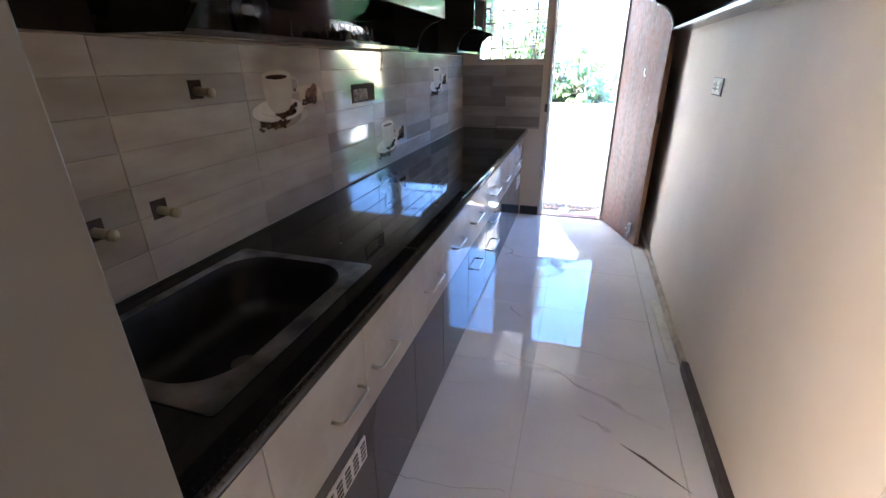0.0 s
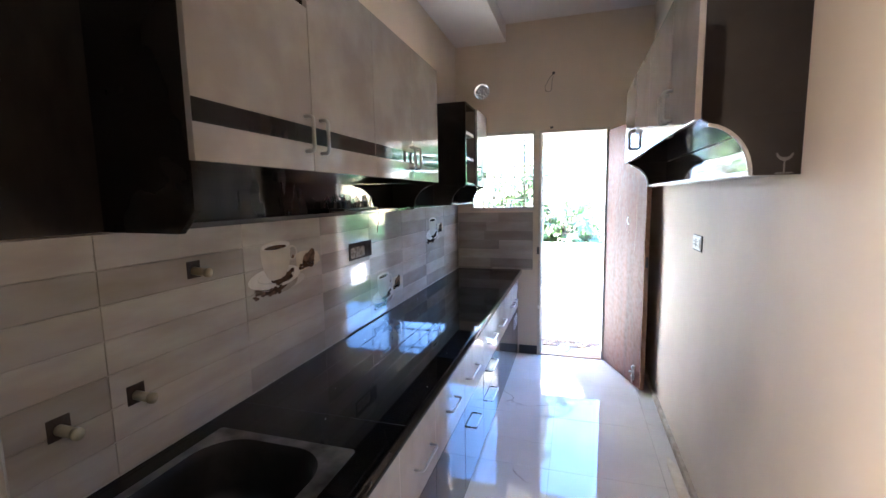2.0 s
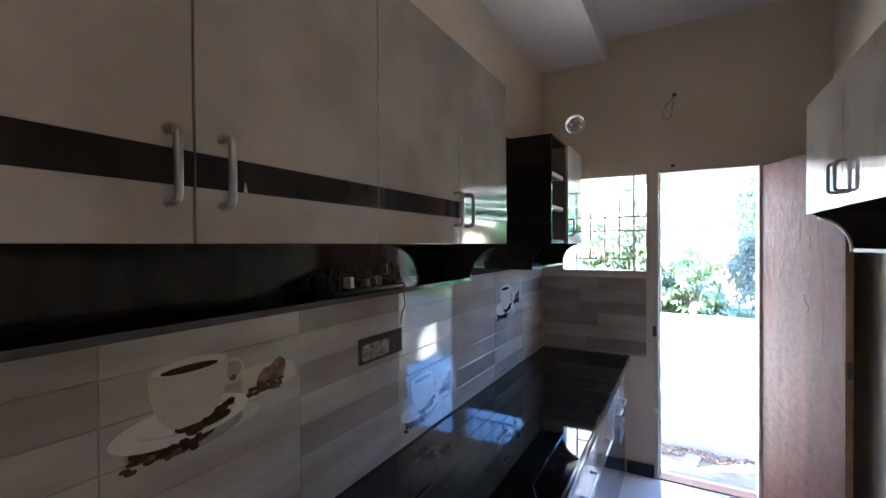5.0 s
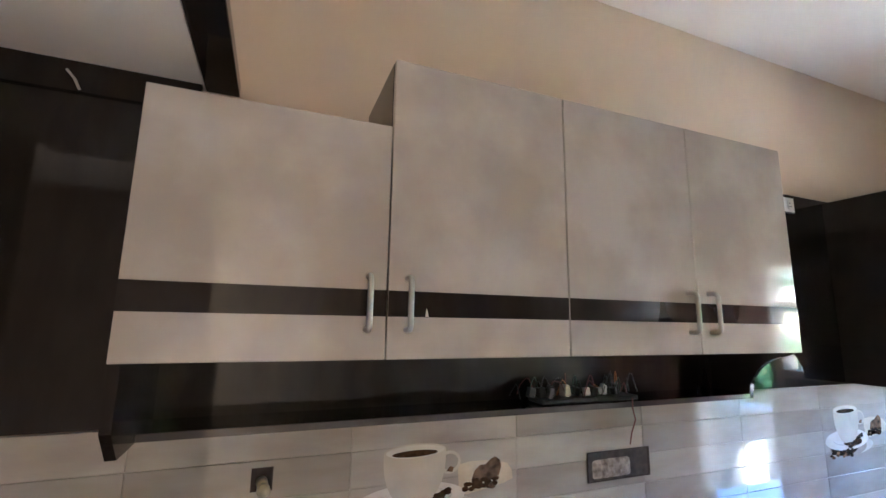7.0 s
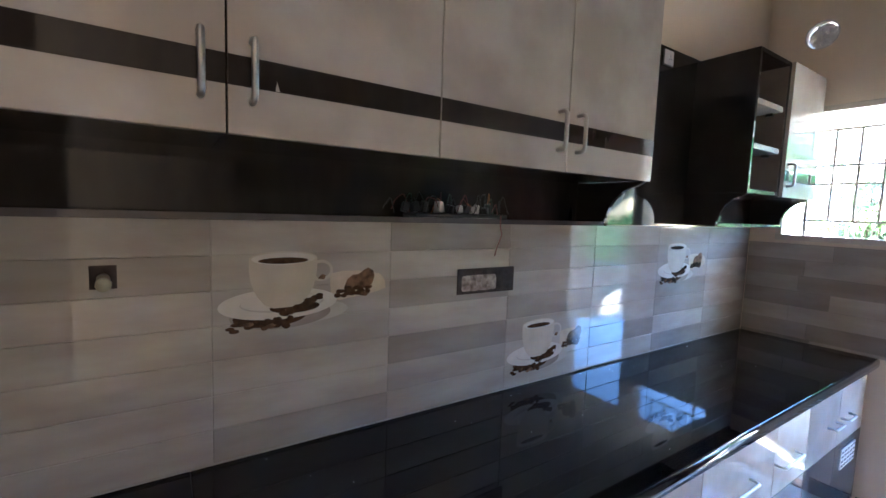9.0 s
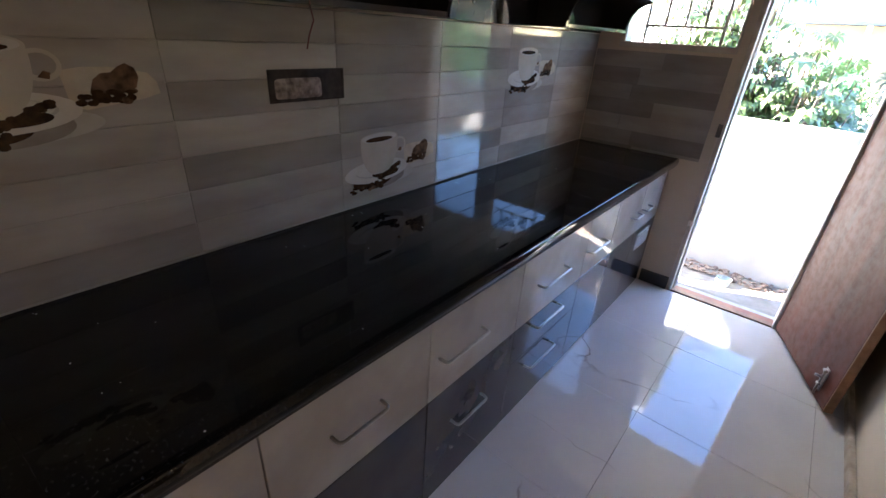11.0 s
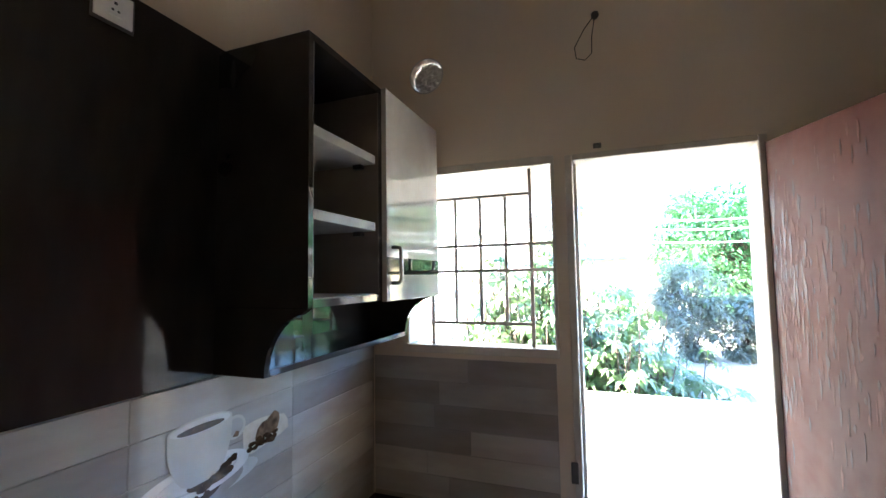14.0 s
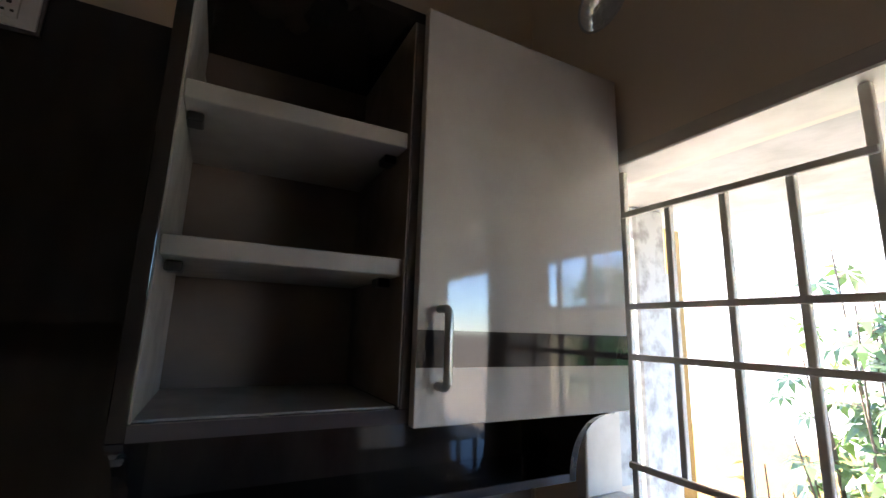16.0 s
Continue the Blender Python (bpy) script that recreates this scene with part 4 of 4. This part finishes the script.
part("collar", tube([(1.50, 0.98, 0.06), (1.50, 0.98, 0.10)], 0.024, 12), WHITEPLASTIC, pipe, smooth=True)
part("branch", tube([(1.50, 0.98, 0.08), (1.44, 0.98, 0.08)], 0.016, 12), WHITEPLASTIC, pipe, smooth=True)

ow = thing("neighbour_pillar", -0.65, 1.45, GZ, "ochre roughcast pillar behind the boundary wall", "pillar")
part("shaft", box(-0.70, -0.60, 1.39, 1.51, GZ, 3.0, 0.01), OCHRE, ow)
wp = thing("peeling_post", -0.075, 0.47, GZ, "peeling white plaster post outside the window", "post")
part("shaft", box(-0.14, -0.01, 0.40, 0.54, GZ, 2.154, 0.008), WEATHERED, wp)
nh = thing("neighbour_house", -2.5, 5.0, GZ, "white sunlit house wall with an ochre plinth", "house")
part("wall", box(-9.0, 0.10, 4.6, 8.0, GZ, 4.6), PLASTER, nh)
part("plinth", box(-9.0, 0.14, 4.55, 4.598, GZ, 0.75, 0.01), OCHRE, nh, "ochre painted plinth")
part("roof_slab", box(-9.4, 0.5, 4.2, 8.4, 4.601, 4.75), PLASTER, nh)

# ---- garden ----


def add_leaf(verts, faces, base, along, up, length, width, fold=0.25, droop=0.3):
    """A pointed leaf, folded on its midrib and drooping at the tip."""
    side = along.cross(up).normalized()
    nrm = side.cross(along).normalized()
    s = len(verts)
    rows = ((0.0, 0.04), (0.3, 0.8), (0.6, 1.0), (1.0, 0.03))
    for t, w in rows:
        c = base + along * (length * t) - Vector((0, 0, 1)) * (droop * length * t * t)
        e = side * (width * w * 0.5)
        lift = nrm * (width * w * fold)
        verts.extend([c - e + lift, c, c + e + lift])
    for k in range(3):
        a = s + 3 * k
        faces.append((a, a + 1, a + 4, a + 3))
        faces.append((a + 1, a + 2, a + 5, a + 4))


def add_palmate(verts, faces, base, along, up, radius, rng):
    """A hand-shaped leaf of seven pointed lobes on a short stalk."""
    side = along.cross(up).normalized()
    nrm = side.cross(along).normalized()
    c = base
    s = len(verts)
    verts.append(c)
    for k in range(7):
        a = radians(-126 + 42 * k)
        r = radius * (1.0 - 0.28 * abs(k - 3) / 3) * rng.uniform(0.85, 1.1)
        d = along * math.cos(a) + side * math.sin(a)
        w = side * math.cos(a) - along * math.sin(a)
        p = len(verts)
        verts.append(c + d * r * 0.55 - w * r * 0.17 + nrm * 0.05 * r)
        verts.append(c + d * r - nrm * 0.22 * r - Vector((0, 0, 0.12 * r)))
        verts.append(c + d * r * 0.55 + w * r * 0.17 + nrm * 0.05 * r)
        faces.append((s, p, p + 1, p + 2))


def stuff_mesh(name, verts, faces, mat, parent, label=""):
    me = bpy.data.meshes.new(name)
    o = origin_of(parent)
    me.from_pydata([v - o for v in verts], [], faces)
    me.materials.append(mat)
    ob = new(name, me)
    ob.parent = parent
    return tagged(ob, label, kind="stuff")


def broad_bush(x, y, height, spread, stems, seed, label, leaf=0.19, mat=None, per=9, ground=GZ - 0.02, palm=True):
    rng = random.Random(seed)
    b = thing("bush", x, y, ground, label, "bush", "bushes behind the boundary wall")
    verts, faces = [], []
    bm = bmesh.new()
    for _ in range(stems):
        a, r = rng.uniform(0, 2 * math.pi), spread * math.sqrt(rng.random())
        foot = Vector((x + 0.25 * r * math.cos(a), y + 0.25 * r * math.sin(a), ground))
        head = Vector((x + r * math.cos(a), y + r * math.sin(a), ground + height * rng.uniform(0.45, 1.0) * (1 - 0.25 * (r / spread) ** 2)))
        mid = (foot + head) / 2 + Vector((rng.uniform(-.05, .05), rng.uniform(-.05, .05), 0.1))
        tube([foot, mid, head], lambda t: 0.010 * (1 - 0.6 * t), 5, bm)
        for k in range(per):
            t = rng.uniform(0.35, 1.0)
            p = foot.lerp(mid, t * 2) if t < 0.5 else mid.lerp(head, t * 2 - 1)
            ang = rng.uniform(0, 2 * math.pi)
            d = Vector((math.cos(ang), math.sin(ang), rng.uniform(-0.1, 0.7))).normalized()
            size = leaf * rng.uniform(0.6, 1.25)
            if palm:
                out = p + d * rng.uniform(0.06, 0.16)
                tube([p, out], 0.0025, 3, bm)
                tilt = Vector((d.x, d.y, rng.uniform(-0.9, -0.1))).normalized()
                add_palmate(verts, faces, out, tilt, Vector((rng.uniform(-.3, .3), rng.uniform(-.5, .1), 1)), size * 0.62, rng)
            else:
                add_leaf(verts, faces, p + d * 0.04, d, Vector((0, 0, 1)), size, size * rng.uniform(0.3, 0.42), droop=rng.uniform(0.1, 0.6))
    part("stem", bm, BARK, b)
    stuff_mesh("leaves", verts, faces, mat or LEAF, b)
    return b


broad_bush(0.48, 1.86, 2.72, 0.42, 78, 1, "green shrub with pale hand-shaped leaves behind the wall", leaf=0.2)
broad_bush(0.98, 2.02, 1.95, 0.46, 72, 2, "sunlit green shrub with hand-shaped leaves")
broad_bush(0.02, 1.92, 2.6, 0.40, 66, 3, "green shrub with hand-shaped leaves outside the window")
broad_bush(1.30, 2.2, 1.56, 0.45, 46, 5, "low green shrub with hand-shaped leaves")
broad_bush(0.5, 2.8, 2.2, 0.6, 60, 7, "dense leafy shrub farther back in the garden")
broad_bush(-0.24, 1.56, 1.78, 0.12, 9, 11, "yellowing dry stalks with withered leaves", leaf=0.17, mat=LEAFDRY, per=10, palm=False)
broad_bush(2.0, 3.4, 0.75, 0.6, 34, 13, "low scrubby green weeds on the sand", leaf=0.14, palm=False)
broad_bush(3.4, 5.0, 0.6, 0.8, 34, 14, "low scrubby green weeds on the sand", leaf=0.14, palm=False)


def tree(x, y, height, crown, clumps, leaves, seed, label, mat, size, trunk=0.16, low=0.35, category="tree"):
    rng = random.Random(seed)
    t = thing(category, x, y, GZ - 0.02, label, category)
    base = Vector((x, y, GZ - 0.02))
    top = base + Vector((0.1, 0.1, height * 0.72))
    bm = tube([base, base.lerp(top, 0.4) + Vector((0.08, 0, 0)), top], lambda s: trunk * (1 - 0.7 * s), 8)
    verts, faces = [], []
    for _ in range(clumps):
        a = rng.uniform(0, 2 * math.pi)
        h = rng.uniform(low, 1.0)
        r = crown * math.sqrt(rng.random()) * math.sqrt(max(0.08, 1 - ((h - 0.62) / 0.5) ** 2))
        c = base + Vector((r * math.cos(a), r * math.sin(a), height * h))
        tube([base.lerp(top, rng.uniform(0.35, 1)), c], lambda s: trunk * 0.22 * (1 - 0.8 * s), 5, bm)
        cr = crown * rng.uniform(0.14, 0.3)
        for _k in range(leaves):
            d = Vector((rng.gauss(0, 1), rng.gauss(0, 1), rng.gauss(0, 0.7)))
            d = d.normalized() * cr * rng.random() ** 0.4
            along = (d.normalized() + Vector((rng.uniform(-.6, .6), rng.uniform(-.6, .6), rng.uniform(-.5, .3)))).normalized()
            s = size * rng.uniform(0.6, 1.3)
            add_leaf(verts, faces, c + d, along, Vector((0, 0.2, 1)), s, s * 0.5)
    part("trunk", bm, BARK, t)
    stuff_mesh("crown", verts, faces, mat, t)
    return t


tree(5.6, 15.5, 5.0, 2.9, 170, 110, 31, "large dark green shade tree", LEAFTREE, 0.20, 0.22, 0.16)
tree(9.5, 19.0, 6.8, 3.2, 70, 60, 32, "large dark green shade tree farther off", LEAFTREE, 0.28, 0.24, 0.38)
tree(2.75, 9.5, 2.1, 0.8, 90, 80, 33, "silvery flowering shrub in the sun", LEAFGREY, 0.10, 0.02, 0.05, "shrub")
tree(3.75, 9.8, 1.35, 0.65, 60, 55, 34, "silvery green shrub beside the sandy yard", LEAFGREY, 0.12, 0.03, 0.08, "shrub")
tree(1.2, 11.5, 1.5, 0.9, 34, 55, 36, "round green shrub by the house", LEAFTREE, 0.13, 0.03, 0.08, "shrub")

house = thing("yellow_house", 1.2, 20.0, GZ, "pale yellow bungalow with a blue-grey sheet roof", "house")
part("wall", box(-0.6, 3.4, 18.6, 23.0, GZ, 2.45), HOUSEYELLOW, house)
part("roof", prism([(17.6, 2.42), (20.0, 3.25), (23.4, 2.45), (23.4, 2.36), (17.6, 2.34)], "x", -1.2, 1.9), ROOFBLUE, house, "blue-grey sheet roof")
part("flat_roof", box(1.91, 3.7, 18.2, 23.2, 2.46, 2.95), PLASTER, house, "white flat roof slab")
part("post", box(1.38, 1.52, 17.75, 17.9, GZ, 2.36), PLASTER, house, "white veranda post")
green = thing("green_house", 9.0, 21.0, GZ, "green rendered house wall with a red window", "house")
part("wall", box(6.0, 13.0, 20.0, 24.0, GZ, 2.9), GREENWALL, green)
part("roof", box(5.7, 13.3, 19.7, 24.3, 2.91, 3.1), PLASTER, green)
part("shutter", box(7.0, 8.1, 19.94, 19.998, 1.0, 2.2), BRICKRED, green, "dull red shutter")
bungalow = thing("bungalow", 9.0, 10.0, GZ, "pale yellow bungalow with a grey roof slab", "house")
part("wall", box(6.6, 12.5, 8.6, 12.5, GZ, 2.35), HOUSEYELLOW, bungalow)
part("roof", box(6.2, 12.9, 8.2, 12.9, 2.351, 2.55, 0.02), CONCRETE, bungalow, "grey roof slab")
part("window", box(8.0, 9.0, 8.56, 8.599, 1.0, 2.0), DARKIRON, bungalow, "dark barred window")
# next two trees are added out of view, to block bright sky from reflections
tree(13.0, 15.5, 5.2, 2.8, 90, 70, 44, "unseen dark green tree added behind the bungalow to block sky", LEAFTREE, 0.26, 0.22, 0.2)
tree(9.2, 14.0, 4.8, 2.6, 100, 70, 45, "unseen leafy tree added beyond the shrubs to block sky", LEAFTREE, 0.24, 0.2, 0.12)
tree(5.2, 6.6, 1.75, 0.85, 60, 60, 41, "dense dark green shrub by the yellow bungalow", LEAFTREE, 0.13, 0.03, 0.05, "shrub")
tree(6.9, 7.2, 1.9, 0.95, 60, 60, 42, "dense dark green shrub beside the bungalow wall", LEAFTREE, 0.14, 0.03, 0.05, "shrub")
tree(3.9, 6.0, 1.3, 0.7, 46, 55, 43, "low dark green shrub at the edge of the sand", LEAFTREE, 0.12, 0.03, 0.05, "shrub")
for px in (-3.4, 10.6):
    pole = thing("utility_pole", px, 11.5, GZ - 0.02, "weathered wooden utility pole carrying thin cables", "pole", "utility poles")
    part("shaft", tube([(px, 11.5, GZ - 0.02), (px, 11.5, 5.3)], lambda t: 0.11 - 0.03 * t, 10), BARK, pole, smooth=True)
    part("crossarm", box(px - 0.05, px + 0.05, 11.38, 11.62, 4.95, 5.06, 0.008), BARK, pole)
for drop, dz in ((0.0, 4.45), (0.25, 4.2), (0.55, 3.85)):
    pts = [(-3.4 + 14 * k / 16, 11.5, dz - 1.25 * (1 - (2 * k / 16 - 1) ** 2) - 0.2 * k / 16) for k in range(17)]
    tagged(part("overhead_cable", tube(pts, 0.015, 5), WHITEPLASTIC), "thin pale overhead cable sagging across the view", "cable", "overhead cables")

# ---- glazed wall tiles and floor tiles ----
PW, PH, JOINT = 0.4825, 0.0885, 0.0007
TOPZ = 1.458
tiling = tagged(part("backsplash_west", box(0.0005, 0.004, -3.90, -0.009, CT + 0.001, TOPZ), PLANKGROUT), "wood-plank-print glazed wall tiles over the worktop", "wall tiles", kind="structure")
tile_meshes = {}


def plank(parent, along, a, b, z0, z1, wall):
    key = (wall, round(b - a, 4), round(z1 - z0, 4))
    if key not in tile_meshes:
        w, h = (b - a) / 2 - JOINT / 2, (z1 - z0) / 2 - JOINT / 2
        bm = box(0.0, 0.004, -w, w, -h, h, 0.0016) if wall == "west" else box(-w, w, -0.004, 0.0, -h, h, 0.0016)
        me = bpy.data.meshes.new("tile")
        bm.to_mesh(me)
        bm.free()
        me.materials.append(PLANK)
        tile_meshes[key] = me
    ob = new("tile", tile_meshes[key])
    ob.parent = parent
    ob.location = (0.004, (a + b) / 2, (z0 + z1) / 2) if wall == "west" else ((a + b) / 2, -0.004, (z0 + z1) / 2)
    return ob


rng = random.Random(77)
z = TOPZ
while z > CT + 0.01:
    z0 = max(z - PH, CT + 0.002)
    y = -2.916 - 3 * PW
    while y < -0.012:
        y1 = min(y + PW, -0.009)
        if y1 > -3.90:
            a = max(y, -3.90)
            plank(tiling, "y", a, y1, z0, z, "west")
        y += PW
    z = z0
tiling_n = tagged(part("backsplash_north", box(0.0085, 0.735, -0.004, -0.0005, CT + 0.001, WZ0 - 0.03), PLANKGROUT), "wood-plank-print glazed tiles under the window", "wall tiles", kind="structure")
z = WZ0 - 0.03
while z > CT + 0.01:
    z0 = max(z - PH, CT + 0.002)
    x = 0.009
    for x1 in (0.009 + rng.uniform(0.2, 0.45), 0.735):
        plank(tiling_n, "x", x, x1, z0, z, "north")
        x = x1
    z = z0


def ellipse(cy, cz, ry, rz, n=28, a0=0.0, a1=2 * math.pi):
    return [(cy + ry * math.cos(t), cz + rz * math.sin(t)) for t in np.linspace(a0, a1, n, endpoint=a1 - a0 < 6.2)]


def coffee_print(y, z):
    """Flat coffee-cup picture on the glazed tile; y, z is the saucer's middle."""
    X = TF + 0.0003
    g = thing("decor_tile", X, y, z, "printed picture of a coffee cup and saucer on the tile", "tile picture", "coffee cup tile pictures")

    def flat(name, outline, mat, level, label=""):
        part(name, prism(outline, "x", X + 0.0003 * level, X + 0.0003 * (level + 1)), mat, g, label)
    rng = random.Random(5)

    def at(pairs):
        return [(y + a, z + b) for a, b in pairs]

    flat("tile_shade", ellipse(y + 0.03, z - 0.028, 0.155, 0.034), PRINTSHADE, 1, "soft grey printed shade")
    flat("saucer_shadow", ellipse(y + 0.004, z - 0.030, 0.130, 0.038), PRINTDUSK, 2, "soft brown printed shadow")
    flat("deep_shadow", ellipse(y - 0.026, z - 0.033, 0.092, 0.028), COFFEE, 3, "dark printed shadow")
    flat("cloth", at(((0.130, 0.074), (0.170, 0.080), (0.215, 0.079), (0.285, 0.066), (0.300, 0.046), (0.303, 0.022), (0.270, 0.012), (0.215, 0.004), (0.160, -0.004), (0.135, 0.004))), PRINTCLOTH, 3, "cream printed cloth")
    flat("sack", at(((0.172, 0.030), (0.182, 0.055), (0.198, 0.067), (0.216, 0.068), (0.232, 0.080), (0.246, 0.086), (0.262, 0.076), (0.266, 0.058), (0.258, 0.036), (0.235, 0.026), (0.2, 0.022))), HESSIAN, 4, "brown printed hessian sack")
    flat("saucer", ellipse(y, z, 0.152, 0.042), PORCELAIN, 4, "white printed saucer")
    flat("saucer_well", ellipse(y + 0.006, z + 0.002, 0.108, 0.025), PRINTSHADE, 5)
    flat("saucer_floor", ellipse(y + 0.004, z + 0.004, 0.104, 0.022), PORCELAIN, 6)
    flat("cup_shadow", ellipse(y + 0.036, z - 0.012, 0.066, 0.016), COFFEE, 7, "dark printed shadow")
    flat("cup_handle", ellipse(y + 0.105, z + 0.084, 0.034, 0.030, 20), PRINTCREAM, 5)
    flat("handle_hole", ellipse(y + 0.106, z + 0.085, 0.025, 0.021, 16), PLANK, 6)
    wall = [(0.087, 0.120), (0.087, 0.092), (0.084, 0.066), (0.077, 0.042), (0.066, 0.020), (0.050, 0.000), (0.028, -0.011)]
    flat("cup", at([(0.007 - a, b) for a, b in wall] + [(0.007 + a, b) for a, b in reversed(wall)]) + ellipse(y + 0.007, z + 0.120, 0.087, 0.020, 16, 0.05, math.pi - 0.05), PRINTCREAM, 8, "white printed cup")
    flat("cup_inside", ellipse(y + 0.007, z + 0.120, 0.081, 0.016), PORCELAIN, 9)
    flat("coffee", ellipse(y + 0.006, z + 0.115, 0.064, 0.0085), COFFEE, 10, "printed black coffee")
    flat("biscuit", at(((0.096, 0.062), (0.108, 0.074), (0.118, 0.070), (0.114, 0.058))), HESSIAN, 7, "small printed biscuit")
    for k in range(66):
        if k < 20:
            by, bz = y - 0.135 + rng.random() * 0.16, z - 0.048 + rng.uniform(-0.014, 0.010)
        elif k < 42:
            t = rng.random()
            by, bz = y + 0.002 + 0.10 * t, z - 0.028 + 0.036 * t + rng.uniform(-0.007, 0.008)
        else:
            by, bz = y + rng.uniform(0.152, 0.252), z + rng.uniform(0.008, 0.030)
        flat("coffee_bean", ellipse(by, bz, rng.uniform(0.008, 0.013), rng.uniform(0.005, 0.008), 9), COFFEE if rng.random() < 0.85 else HESSIAN, 11 + k % 3)


coffee_print(-2.752, 1.237)
coffee_print(-1.790, 0.950)
coffee_print(-0.828, 1.237)

FT = 0.6
tile_mesh = {}
for i in range(8):
    for j in range(11):
        x0, x1 = -0.20 + i * FT, min(-0.20 + (i + 1) * FT, 4.39)
        y1, y0 = -0.005 - j * FT, max(-0.005 - (j + 1) * FT, HALL)
        if y1 <= y0 or x1 <= x0:
            continue
        key = (round(x1 - x0, 3), round(y1 - y0, 3))
        if key not in tile_mesh:
            bm = box(-(key[0] - 0.0016) / 2, (key[0] - 0.0016) / 2, -(key[1] - 0.0016) / 2, (key[1] - 0.0016) / 2, -0.009, 0.0, 0.0006)
            me = bpy.data.meshes.new("tile")
            bm.to_mesh(me)
            bm.free()
            me.materials.append(MARBLE)
            tile_mesh[key] = me
        ob = new("tile", tile_mesh[key])
        ob.parent = floor
        ob.location = ((x0 + x1) / 2, (y0 + y1) / 2, 0)
crack = prism([(1.375, -2.774), (1.47, -2.824), (1.54, -2.880), (1.615, -2.942), (1.53, -2.886), (1.46, -2.834)], "z", 0.0002, 0.0007)
part("vein", crack, material("dark_marble_vein", (0.10, 0.08, 0.07), 0.1, second=(0.2, 0.17, 0.15), scale=30), floor, "dark vein in the marble tile")
